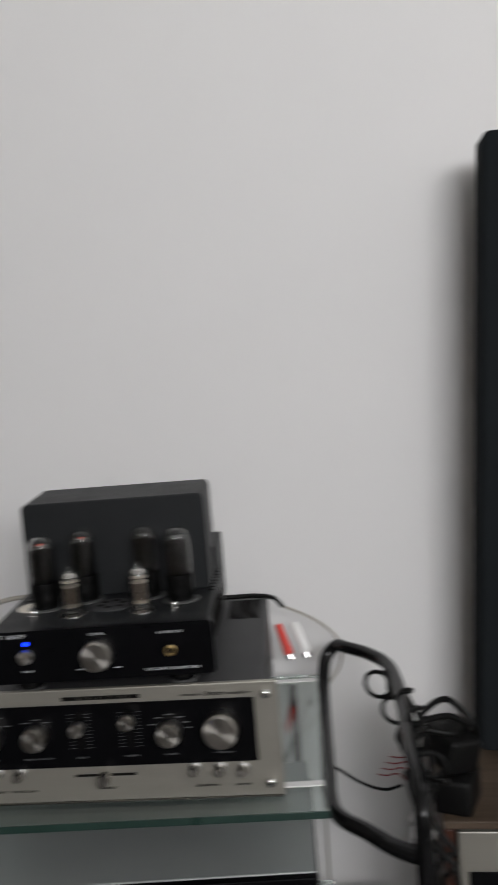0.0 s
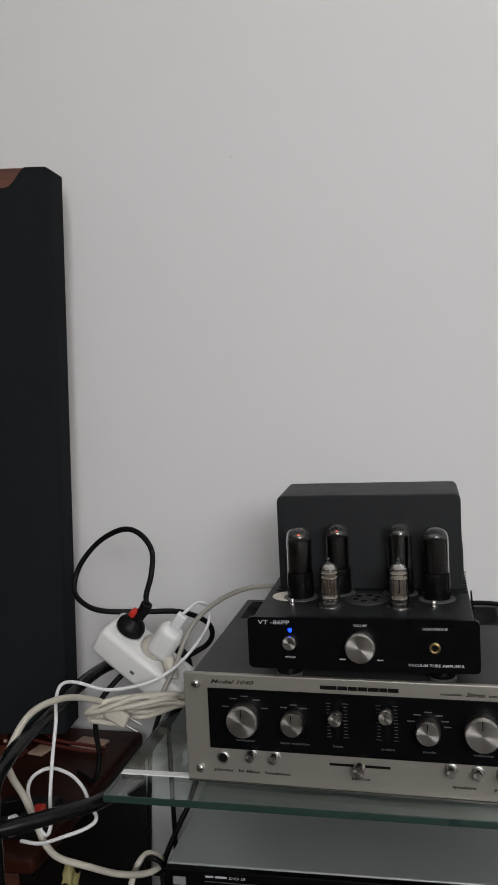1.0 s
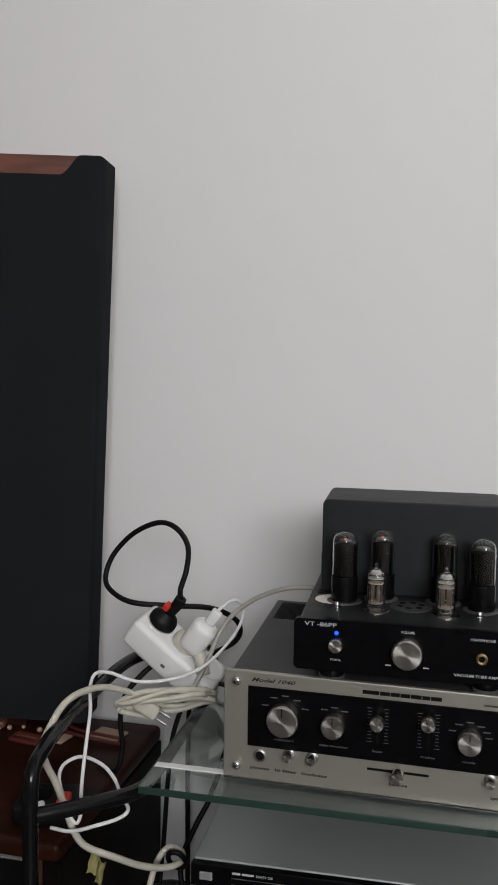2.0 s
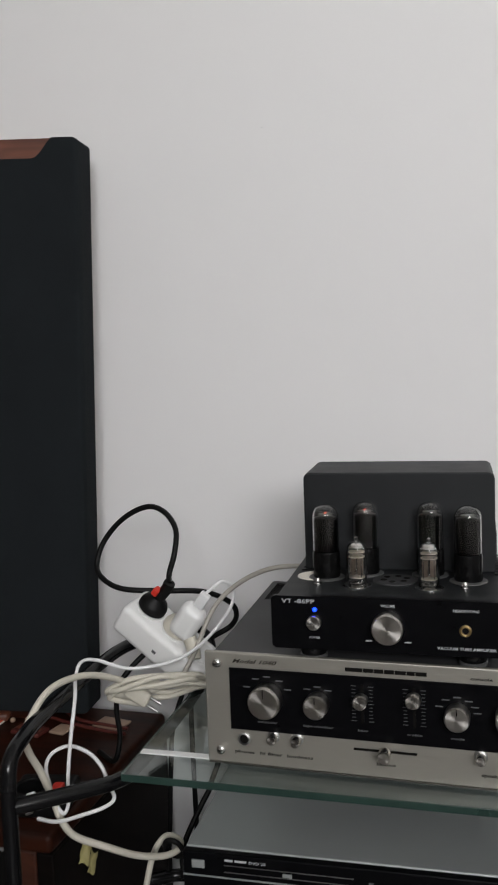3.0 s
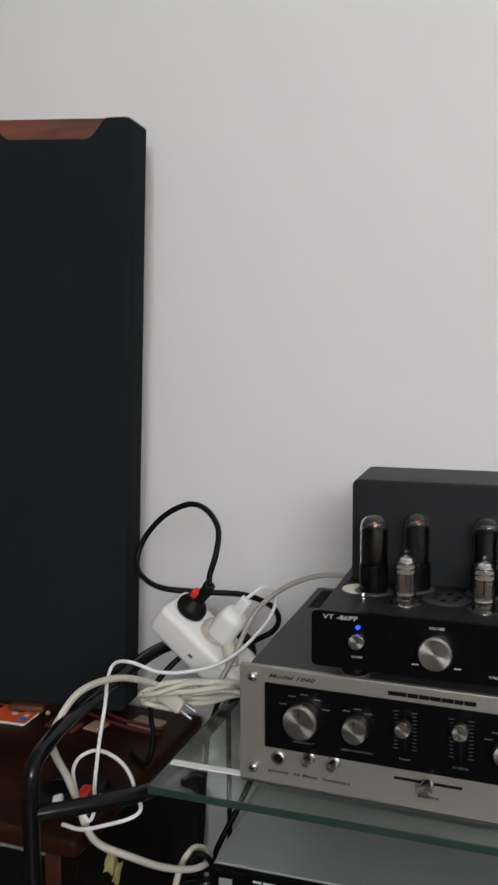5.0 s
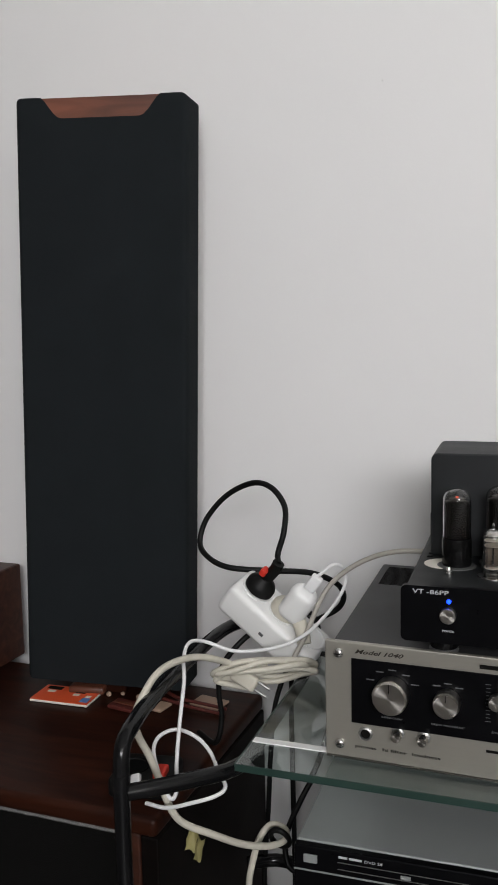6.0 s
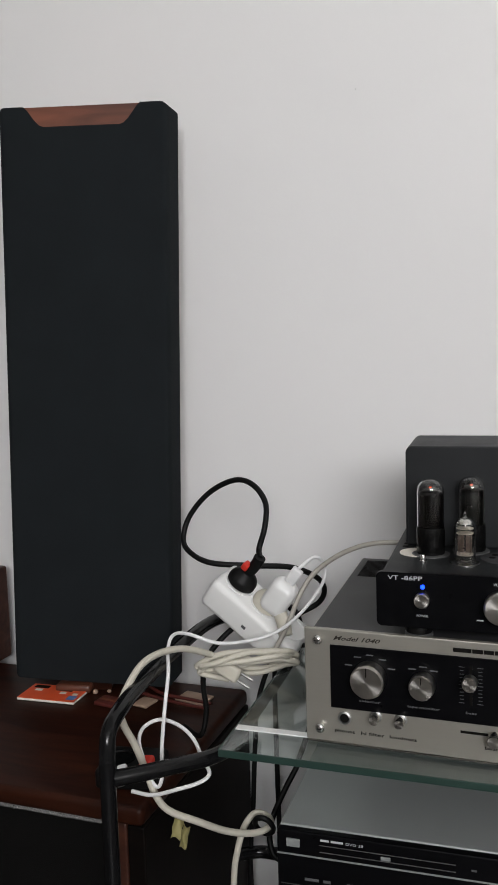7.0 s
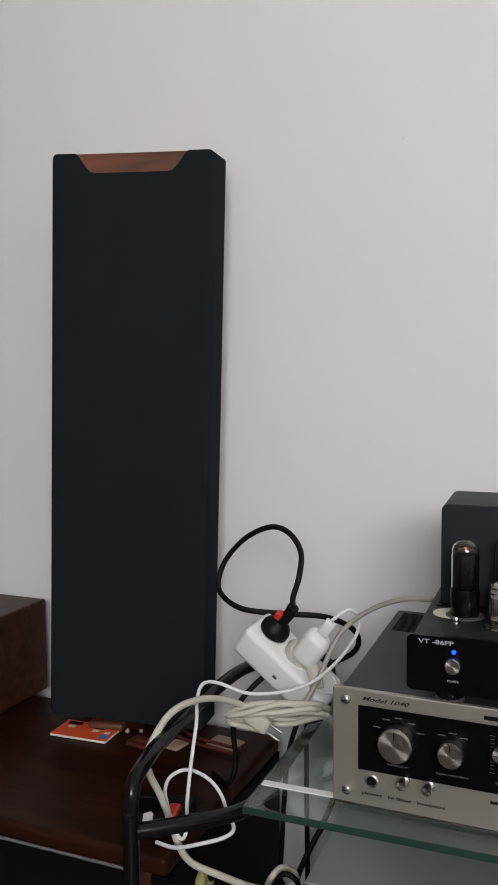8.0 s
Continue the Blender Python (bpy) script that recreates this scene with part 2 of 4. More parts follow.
wall("wall_east", 2.2, 2.35, -2.6, WALL_Y + 0.15, 0, 2.7, LOWFILLWALL, "unseen east wall, toned down to cut bounced light")
# south wall round a window
ws = tagged(new("wall_south"), "unseen south wall with a window opening, toned down to cut bounced light", "wall", kind="structure")
for a, b, c, d in ((-2.4, 0.18, 0, 2.7), (2.12, 2.2, 0, 2.7), (0.18, 2.12, 0, 1.70), (0.18, 2.12, 2.57, 2.7)):
    part("wall_section", box(a, b, -2.75, -2.6, c, d), LOWFILLWALL, ws)
tagged(smooth(part("nail", lathe([(0.0007, 0), (0.0007, 0.0008), (0.0004, 0.0012), (0, 0.0013)], 12, pose(-0.498, WALL_Y - 0.0001, 1.424) @ FRONT), ZINC, None), 40), "tiny nail head left in the white wall", "nail", kind="structure")
# floor is out of view, its dark colour limits light from below
tagged(part("floor", box(-2.4, 2.2, -2.6, WALL_Y, -0.1, 0), FLOOR, None), "unseen floor, kept dark to cut bounced light", "floor", kind="structure")
tagged(part("ceiling", box(-2.4, 2.2, -2.6, WALL_Y, 2.7, 2.8), CEIL, None), "plain white painted ceiling", "ceiling", kind="structure")


# ---- the large wooden cabinet and the tall loudspeakers ----
def wooden_cabinet(m, w, d, h):
    """A large box loudspeaker with a wooden case: origin at the front right top corner, x to the left is negative."""
    c = thing("wooden_speaker_cabinet", m, "large dark mahogany loudspeaker cabinet with a black cloth front", "speaker cabinet")
    smooth(part("top_board", box(-w, 0, 0, d, -0.024, 0, 0.0075, 4), ROSEWOOD, c, "worn dark board with rounded edges"), 50)
    # right side panel nearly black, left one in rosewood
    part("side_panel", box(-0.022, 0, 0.004, d, -h, -0.0245, 0.002), BLACKWOOD, c, "near-black right side panel")
    part("side_panel", box(-w, -w + 0.022, 0.004, d, -h, -0.0245, 0.002), ROSEWOOD, c)
    part("back_panel", box(-w + 0.023, -0.023, d - 0.02, d - 0.002, -h, -0.0245), ROSEWOOD, c)
    part("bottom_board", box(-w + 0.023, -0.023, 0.004, d - 0.021, -h, -h + 0.022), ROSEWOOD, c)
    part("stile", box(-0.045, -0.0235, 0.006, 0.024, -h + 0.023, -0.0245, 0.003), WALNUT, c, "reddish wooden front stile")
    part("stile", box(-w + 0.0235, -w + 0.045, 0.006, 0.024, -h + 0.023, -0.0245, 0.003), MAHOGANY, c)
    part("front_cloth", box(-w + 0.046, -0.046, 0.018, 0.03, -h + 0.023, -0.0255), DARKGRILLE, c, "black woven grille cloth")
    bm = bmesh.new()
    rng = random.Random(5)
    for row in range(2):
        for i in range(int((w - 0.1) / 0.0036)):
            x = -0.05 - i * 0.0036 - row * 0.0018
            bmesh.ops.create_icosphere(bm, subdivisions=1, radius=0.0019, matrix=pose(x, 0.0160, -0.031 - row * 0.003 + rng.uniform(-0.0006, 0.0006)))
    part("beaded_trim", bm, BEAD, c, "grey beaded trim along the cloth")
    return c


wooden_cabinet(pose(-0.656, 0.789, 0.565, 0, 0, 2.0), 0.62, 0.355, 0.565)


def tall_speaker(m, label, w=0.247, h=0.842, deep=0.055, foot=0.0105):
    """Slim loudspeaker with a deep cloth grille; origin at the bottom middle of the grille's front, y to the back."""
    s = thing("tall_loudspeaker", m, label, "loudspeaker", "pair of tall loudspeakers")
    part("case", box(-w / 2 + 0.034, w / 2 - 0.034, deep + 0.001, deep + 0.045, 0.0, h - 0.012, 0.004), MAHOGANY, s, "reddish wooden case")
    b = 0.028
    n0, n1 = w * 0.345, w * 0.225
    curve = [(n0 - (n0 - n1) * f, h - b * math.sin(f * math.pi / 2) ** 1.4) for f in (0.0, 0.2, 0.4, 0.6, 0.8, 1.0)]
    line = [(-w / 2, 0), (-n0, 0), (n0, 0), (w / 2, 0), (w / 2, h)] + curve + [(-x, z) for x, z in curve[::-1]] + [(-w / 2, h)]
    bm = bmesh.new()
    fv = [bm.verts.new((x, 0.0, z)) for x, z in line]
    bk = [bm.verts.new((x * 1.03, deep, z)) for x, z in line]
    bm.faces.new(fv)
    bm.faces.new(bk[::-1])
    for i in range(len(line)):
        j = (i + 1) % len(line)
        bm.faces.new((fv[i], bk[i], bk[j], fv[j]))
    bmesh.ops.recalc_face_normals(bm, faces=bm.faces[:])
    edges = [e for e in bm.edges if abs(e.verts[0].co.x) > n0 + 0.005 and abs(e.verts[1].co.x) > n0 + 0.005]
    bmesh.ops.bevel(bm, geom=edges, offset=0.010, segments=5, affect="EDGES", profile=0.5)
    smooth(part("grille", bm, CLOTH, s, "black cloth grille with rounded edges"), 50)
    for z0, z1 in ((h - 0.040, h - 0.0006),):
        part("baffle", box(-w * 0.40, w * 0.40, 0.0015, deep - 0.006, z0, z1, 0.001), MAHOGANY, s, "reddish brown wood in the grille's notch")
    part("plinth", box(-w * 0.18, w * 0.10, 0.016, deep, -foot, -0.0003, 0.002), ROSEWOOD, s)
    return s


LEAN = 1.9
tall_speaker(pose(-0.8825, 1.053, 0.5845, 0, LEAN, 12), "slim tall black loudspeaker standing on the wooden cabinet", h=0.834, foot=0.0185)
tall_speaker(pose(0.2505, 1.062, 0.5765, 0, LEAN + 1.4, -4), "slim tall black loudspeaker standing on a brown wooden cabinet", h=0.770)


def plain_wood_box(m, w, d, h):
    c = thing("wooden_speaker_box", m, "reddish wooden box loudspeaker standing on the cabinet", "speaker box")
    part("case", box(-w, 0, 0, d, 0, h, 0.004), WALNUT, c)
    part("front_cloth", box(-w + 0.015, -0.015, -0.006, -0.001, 0.015, h - 0.015, 0.002), DARKGRILLE, c, "black front cloth")
    return c


plain_wood_box(pose(-1.100, 0.93, 0.5655, 0, 0, 2), 0.17, 0.23, 0.157)


def component_cabinet(m, w, d, h):
    """Wooden hi-fi cabinet with a silver component behind its open front."""
    c = thing("hifi_cabinet", m, "brown wooden hi-fi cabinet with an open front", "cabinet")
    part("top_board", box(0, w, 0, d, -0.010, 0, 0.002), TEAK, c, "matt brown top board")
    part("side_panel", box(0, 0.012, 0.002, d, -h, -0.0105, 0.002), WALNUT, c)
    part("side_panel", box(w - 0.012, w, 0.002, d, -h, -0.0105, 0.002), WALNUT, c)
    part("back_panel", box(0.013, w - 0.013, d - 0.014, d - 0.002, -h, -0.0105), WALNUT, c)
    part("shelf", box(0.0125, w - 0.0125, 0.01, d - 0.015, -0.155, -0.140), WALNUT, c)
    part("bottom_board", box(0.0125, w - 0.0125, 0.004, d - 0.015, -h, -h + 0.02), WALNUT, c)
    return c


component_cabinet(pose(0.066, 0.935, 0.565, 0, 0, -2), 0.47, 0.235, 0.565)


def silver_deck(m, w, h, d):
    c = thing("silver_component", m, "silver hi-fi component with a dark band across its front", "hi-fi component")
    part("case", box(0.004, w - 0.004, 0.004, d, 0.004, h - 0.002, 0.002), GREYSTEEL, c)
    part("front_panel", box(0, w, -0.006, 0.003, 0, h, 0.0015), BRUSHED, c, "brushed silver front panel")
    part("dial_window", box(0.01, w - 0.01, -0.0085, -0.0065, h * 0.42, h * 0.62, 0.0005), BLACKPANEL, c, "black dial window")
    for i in range(5):
        knob(c, "knob", 0.06 + i * 0.085, -0.006, h * 0.22, 0.008, 0.012)
    return c


silver_deck(pose(0.082, 0.944, 0.4255, 0, 0, -2), 0.42, 0.125, 0.20)

# ---- the glass rack ----
RACK = pose(-0.295, 0.752, 0, 0, 0, 3.0)
rack = thing("hifi_rack", RACK, "black tubular steel hi-fi rack with clear glass shelves", "rack")
for s, k, f in ((-1, 1.0, 0.330), (1, 0.955, 0.321)):
    out = [(s * f, -0.068, 0.0), (s * f, -0.068, 0.30), (s * f, -0.068, 0.64), (s * f, -0.067, 0.69), (s * f * 1.004, -0.058, 0.712), (s * f * 1.009, -0.030, 0.7215),
           (s * k * 0.339, 0.02, 0.7225), (s * k * 0.345, 0.13, 0.7225), (s * k * 0.343, 0.235, 0.7225), (s * k * 0.322, 0.285, 0.7225), (s * k * 0.292, 0.318, 0.722), (s * 0.267, 0.338, 0.718), (s * 0.252, 0.335, 0.702), (s * 0.2465, 0.31, 0.676),
           (s * 0.2455, 0.26, 0.662), (s * 0.2440, 0.12, 0.6595), (s * 0.2440, 0.05, 0.6595), (s * 0.253, 0.012, 0.662), (s * 0.275, -0.02, 0.666), (s * (f - 0.025), -0.048, 0.667), (s * (f - 0.004), -0.064, 0.667)]
    smooth(part("side_frame", tube(out, 0.0080, 14, 8), TUBEPAINT, rack, "glossy black bent steel tube"), 60)
    low = [(s * (f - 0.004), -0.064, 0.36), (s * 0.305, -0.048, 0.361), (s * 0.277, -0.02, 0.362), (s * 0.257, 0.012, 0.363), (s * 0.2515, 0.05, 0.364), (s * 0.2515, 0.2, 0.364), (s * 0.2515, 0.30, 0.366), (s * 0.30, 0.32, 0.366), (s * 0.343, 0.30, 0.366)]
    smooth(part("lower_rail", tube(low, 0.0088, 12, 6), TUBEPAINT, rack), 60)
    smooth(part("rear_leg", tube([(s * 0.205, 0.335, 0.0), (s * 0.205, 0.335, 0.30), (s * 0.205, 0.335, 0.662)], 0.0060, 12, 6), TUBEPAINT, rack), 60)
pane = part("glass_shelf", box(-0.241, 0.241, 0.0, 0.345, 0.670, 0.677), GLASS, rack, "clear greenish glass shelf")
part("glass_edge", box(-0.2418, 0.2418, -0.0014, -0.0002, 0.6697, 0.6773, 0.0005), EDGEGLASS, pane, "green front edge of the glass")
part("glass_edge", box(-0.2426, -0.2412, 0.001, 0.344, 0.6699, 0.6772, 0.0005), EDGEGLASS, pane)
low_pane = part("glass_shelf", box(-0.241, 0.241, 0.0, 0.345, 0.374, 0.383), GLASS, rack)
for v in (0.046, 0.320):
    part("support_strip", box(-0.240, 0.238, v, v + 0.010, 0.67715, 0.6786, 0.0004), WHITEP, rack, "thin white strip across the glass")


# ---- silver stereo amplifier ----
AX0, AX1, AZ0, AZ1, AY = -0.4575, -0.0965, 0.6805, 0.7965, 0.7865


def turned(x, y, degrees):
    """A turn round the upright line at x, y."""
    return pose(x, y, 0, 0, 0, degrees) @ pose(-x, -y, 0)


def leaned(bm, y0, by):
    """Lets a case run a little out of square to the back."""
    for v in bm.verts:
        v.co.x += by * (v.co.y - y0)
    return bm


AMP_AT = turned((AX0 + AX1) / 2, AY, 1.2)


def stereo_amplifier():
    a = thing("stereo_amplifier", AMP_AT, "vintage silver-fronted stereo amplifier standing on the glass shelf", "amplifier")
    bx0, bx1, top, back = AX0 + 0.005, AX1 - 0.013, AZ1 - 0.004, 1.092
    part("case", leaned(box(bx0, bx1, AY + 0.0065, back, AZ0 + 0.003, top, 0.003), AY, -0.05), GREYSTEEL, a, "charcoal grey steel cover")
    part("front_panel", box(AX0, AX1, AY, AY + 0.006, AZ0, AZ1, 0.0012), BRUSHED, a, "champagne brushed aluminium front panel")
    dial = part("dial_panel", box(-0.431, -0.120, AY - 0.0018, AY - 0.0002, 0.7170, 0.7815, 0.0006), BLACKPANEL, a, "glossy black dial panel")
    part("bottom_trim", box(AX0 + 0.001, AX1 - 0.001, AY - 0.001, AY + 0.006, AZ0 - 0.0016, AZ0 - 0.0004), CHROME, a)
    yd = AY - 0.002
    for x, z, r, deep in ((-0.391, 0.7525, 0.0166, 0.0175), (-0.3395, 0.7515, 0.0122, 0.015), (-0.205, 0.7510, 0.0120, 0.015), (-0.1535, 0.7535, 0.0172, 0.0175)):
        k = knob(a, "knob", x, yd, z, r, deep, None, "spun aluminium control knob")
        part("pointer", box(x - 0.0004, x + 0.0004, yd - deep - 0.0005, yd - deep - 0.0001, z + r * 0.35, z + r * 0.9), INK, k)
    for x, z in ((-0.295, 0.7605), (-0.2450, 0.7655)):
        part("slider_slot", box(x - 0.0014, x + 0.0014, yd - 0.0006, yd - 0.0001, 0.735, 0.774), INK, a)
        part("slider_stem", lathe([(0.003, 0), (0.003, 0.006)], 16, pose(x, yd - 0.0006, z) @ FRONT), CHROME, a)
        knob(a, "slider_knob", x, yd - 0.006, z, 0.0072, 0.010)
        for s in (-1, 1):
            bm = bmesh.new()
            for i in range(11):
                wide = 0.0052 if i % 5 == 0 else 0.0036
                bmesh.ops.create_cube(bm, size=1, matrix=Matrix.LocRotScale((x + s * 0.0085, yd - 0.0003, 0.737 + i * 0.0035), None, (wide, 0.0003, 0.0005)))
            part("scale_marks", bm, GREYINK, a)
    for x, z in ((-0.4428, 0.7860), (-0.4420, 0.6950), (-0.1083, 0.7850), (-0.1095, 0.6950)):
        sc = smooth(part("screw", lathe([(0.0034, 0), (0.0034, 0.0020), (0.0048, 0.0024), (0.0050, 0.0040), (0.0042, 0.0058), (0.0022, 0.0068), (0, 0.0070)], 22, pose(x, AY, z) @ FRONT), CHROME, a, "domed chrome screw head"), 40)
        part("slot", box(x - 0.0024, x + 0.0024, AY - 0.0073, AY - 0.0069, z - 0.0003, z + 0.0003), INK, sc)
    for x, z in ((-0.386, 0.7125), (-0.3615, 0.7120), (-0.1840, 0.7115), (-0.1590, 0.7105), (-0.1362, 0.7095)):
        part("button_collar", smoothed(lathe([(0.0062, 0), (0.0062, 0.001), (0.0056, 0.0016), (0, 0.0016)], 24, pose(x, AY, z) @ FRONT)), ZINC, a)
        knob(a, "push_button", x, AY - 0.0016, z, 0.0047, 0.011)
    jack = part("headphone_socket", lathe([(0.0068, 0), (0.0068, 0.0018), (0.0056, 0.0026), (0.0050, 0.0026), (0.0048, 0.0006), (0, 0.0006)], 28, pose(-0.4175, AY, 0.7070) @ FRONT), ZINC, a, "round headphone socket")
    part("hole", lathe([(0.0046, 0), (0.0046, 0.0004), (0, 0.0004)], 20, pose(-0.4175, AY - 0.0008, 0.7070) @ FRONT), INK, jack)
    part("balance_slot", box(-0.305, -0.2435, AY - 0.0006, AY - 0.0001, 0.7063, 0.7088), INK, a)
    part("balance_stem", lathe([(0.0028, 0), (0.0028, 0.007)], 16, pose(-0.2735, AY - 0.0006, 0.7076) @ FRONT), CHROME, a)
    knob(a, "balance_knob", -0.2735, AY - 0.006, 0.7080, 0.0062, 0.011)
    # lettering: script model line, the maker's mark as plain bars, small captions
    text(a, "Model 1040", -0.428, AY - 0.0006, 0.7865, 0.0042, BRONZEINK, 0.047, 0.4, False)
    sp = []
    for x0, wdt in ((-0.3115, 0.0168), (-0.2940, 0.0100), (-0.2834, 0.0092), (-0.2736, 0.0098), (-0.2632, 0.0106), (-0.2520, 0.0078), (-0.2436, 0.0106)):
        sp.append((x0, x0 + wdt))
    for q in sp:
        bars(a, (q,), AY - 0.0003, 0.7854, 0.7893, INK, "maker_mark")
    text(a, "console", -0.193, AY - 0.0006, 0.7852, 0.0028, INK, 0.0205, 0, False)
    text(a, "Stereo", -0.1685, AY - 0.0006, 0.7848, 0.0045, INK, 0.018, 0.4, False)
    text(a, "amplifier", -0.1475, AY - 0.0006, 0.7852, 0.0028, INK, 0.0245, 0, False)
    for w, x, z, wd in (("selector", -0.3915, 0.7265, 0.021), ("tape monitor", -0.3395, 0.7265, 0.031), ("bass", -0.295, 0.7265, 0.010), ("treble", -0.2450, 0.7265, 0.0145), ("mode", -0.205, 0.7265, 0.0125), ("volume", -0.1535, 0.7265, 0.019)):
        text(a, w, x, yd - 0.0003, z, 0.0024, GREYINK, wd)
    for w, x, z, wd in (("phones", -0.4175, 0.6920, 0.0205), ("hi filter", -0.3895, 0.6920, 0.0235), ("loudness", -0.3595, 0.6920, 0.0265), ("balance", -0.2735, 0.6930, 0.0185), ("speakers", -0.1725, 0.6920, 0.0225), ("power", -0.1365, 0.6920, 0.0155)):
        text(a, w, x, AY - 0.0006, z, 0.0032, INK, wd)
    for cx, cz, rr, angs in ((-0.391, 0.7525, 0.024, (-62, -30, 0, 32, 62)), (-0.3395, 0.7515, 0.018, (-35, 0, 35)), (-0.205, 0.7510, 0.0185, (-65, -35, 0, 35, 60, 80))):
        bm = bmesh.new()
        for d in angs:
            x, z = cx + rr * math.sin(radians(d)), cz + rr * 0.92 * math.cos(radians(d))
            bmesh.ops.create_cube(bm, size=1, matrix=Matrix.LocRotScale((x, yd - 0.0003, z), None, (0.0072, 0.0003, 0.0011)))
        part("caption_bars", bm, GREYINK, a)
    # vent slots in the cover
    for x0 in (bx0 + 0.010, bx1 - 0.047):
        for i in range(18):
            y = 1.000 + i * 0.0044
            part("vent_slot", leaned(box(x0, x0 + 0.037, y, y + 0.0011, top + 0.0001, top + 0.0006), AY, -0.05), INK, a)
    for x in (bx0 + 0.03, bx1 - 0.03):
        for y in (AY + 0.03, back - 0.03):
            part("foot", lathe([(0.011, 0.6774), (0.012, 0.6785), (0.012, AZ0 + 0.0032)], 20, Matrix.Translation((x, y, 0))), RUBBER, a)
    return a


def smoothed(bm):
    for f in bm.faces:
        f.smooth = True
    return bm


stereo_amplifier()


# ---- valve amplifier ----
VX0, VX1, VZ0, VZ1, VY = -0.3815, -0.1535, 0.8085, 0.8610, 0.780
CX = (VX0 + VX1) / 2
VALVE_AT = turned(CX, VY, 3.0)


def power_valve(m, hot):
    v = thing("power_valve", m, "large dark glass power valve" + (" with a red glowing heater" if hot else " in a black base"), "valve", "power valves of the amplifier")
    r = 0.0142
    smooth(part("valve_base", lathe([(r * 0.98, 0), (r * 1.01, 0.001), (r * 1.01, 0.024), (r * 0.99, 0.0255), (r * 0.9, 0.0257)], 32), BAKELITE, v, "black bakelite base"), 40)
    smooth(part("dark_envelope", lathe([(r * 0.86, 0.0255), (r * 0.88, 0.027), (r * 0.88, 0.0575), (r * 0.80, 0.0595), (r * 0.62, 0.0606), (r * 0.3, 0.0610), (0, 0.0610)], 32), SMOKED, v, "blackened valve interior"), 50)
    shell = [(r * 0.955, 0.0262), (r * 0.965, 0.058), (r * 0.94, 0.0625), (r * 0.86, 0.0662), (r * 0.70, 0.0692), (r * 0.45, 0.0713), (r * 0.2, 0.0722), (0, 0.0723)]
    inner = [(max(q * 0.935, 0), z - 0.0009) for q, z in shell[::-1]]
    smooth(part("glass_bulb", lathe(shell + inner[:-1] + [(r * 0.90, 0.0268)], 36), TUBEGLASS, v, "clear glass bulb"), 50)
    smooth(part("getter_ring", lathe([(r * 0.34, 0.0622), (r * 0.52, 0.0624), (r * 0.52, 0.0630), (r * 0.34, 0.0630)], 24), DUSTY, v), 40)
    for s in (-1, 1):
        part("support_wire", lathe([(0.0004, 0.0600), (0.0004, 0.0640)], 6, Matrix.Translation((s * r * 0.42, 0, 0))), CHROME, v)
    if hot:
        smooth(part("heater", lathe([(0.0010, 0.0632), (0.0017, 0.0638), (0.0012, 0.0646), (0, 0.0650)], 16), HEATER, v, "red glowing heater"), 50)
    return v


def small_valve(m):
    v = thing("small_valve", m, "small clear glass signal valve with a silvered top", "valve", "signal valves of the amplifier")
    r = 0.0102
    shell = [(r * 0.8, 0.0005), (r, 0.003), (r, 0.034), (r * 0.93, 0.0385), (r * 0.7, 0.0425), (r * 0.35, 0.0445), (0.0016, 0.0455), (0.0013, 0.0485), (0, 0.0502)]
    inner = [(0, 0.0440), (r * 0.32, 0.0436), (r * 0.64, 0.0416), (r * 0.86, 0.0380), (r * 0.92, 0.034), (r * 0.92, 0.0035), (r * 0.7, 0.0015)]
    smooth(part("glass_envelope", lathe(shell + inner, 32), TUBEGLASS, v, "clear glass envelope"), 50)
    smooth(part("getter", lathe([(r * 0.80, 0.0384), (r * 0.70, 0.0402), (r * 0.55, 0.0416), (r * 0.3, 0.0430), (0, 0.0434)], 28), GETTER, v, "silvered getter flash"), 50)
    for s in (-1, 1):
        part("anode", box(s * 0.0037 - 0.0028, s * 0.0037 + 0.0028, -0.0036, 0.0036, 0.010, 0.0265, 0.0006), PLATE, v, "grey metal anode")
        for z in (0.0135, 0.0182, 0.0230):
            part("anode_rib", box(s * 0.0037 - 0.0031, s * 0.0037 + 0.0031, -0.0040, 0.0040, z, z + 0.0012, 0.0003), PLATE, v)
    for z in (0.0075, 0.0285, 0.0335):
        part("mica_disc", lathe([(r * 0.82, z), (r * 0.82, z + 0.0006), (0, z + 0.0006)], 20), MICA, v)
    smooth(part("getter_ring", lathe([(r * 0.40, 0.0362), (r * 0.56, 0.0364), (r * 0.56, 0.0370), (r * 0.40, 0.0370)], 20), CHROME, v), 40)
    for i in range(4):
        a = radians(45 + 90 * i)
        part("support_wire", lathe([(0.0004, 0.001), (0.0004, 0.033)], 6, Matrix.Translation((r * 0.7 * math.cos(a), r * 0.7 * math.sin(a), 0))), CHROME, v)
    return v


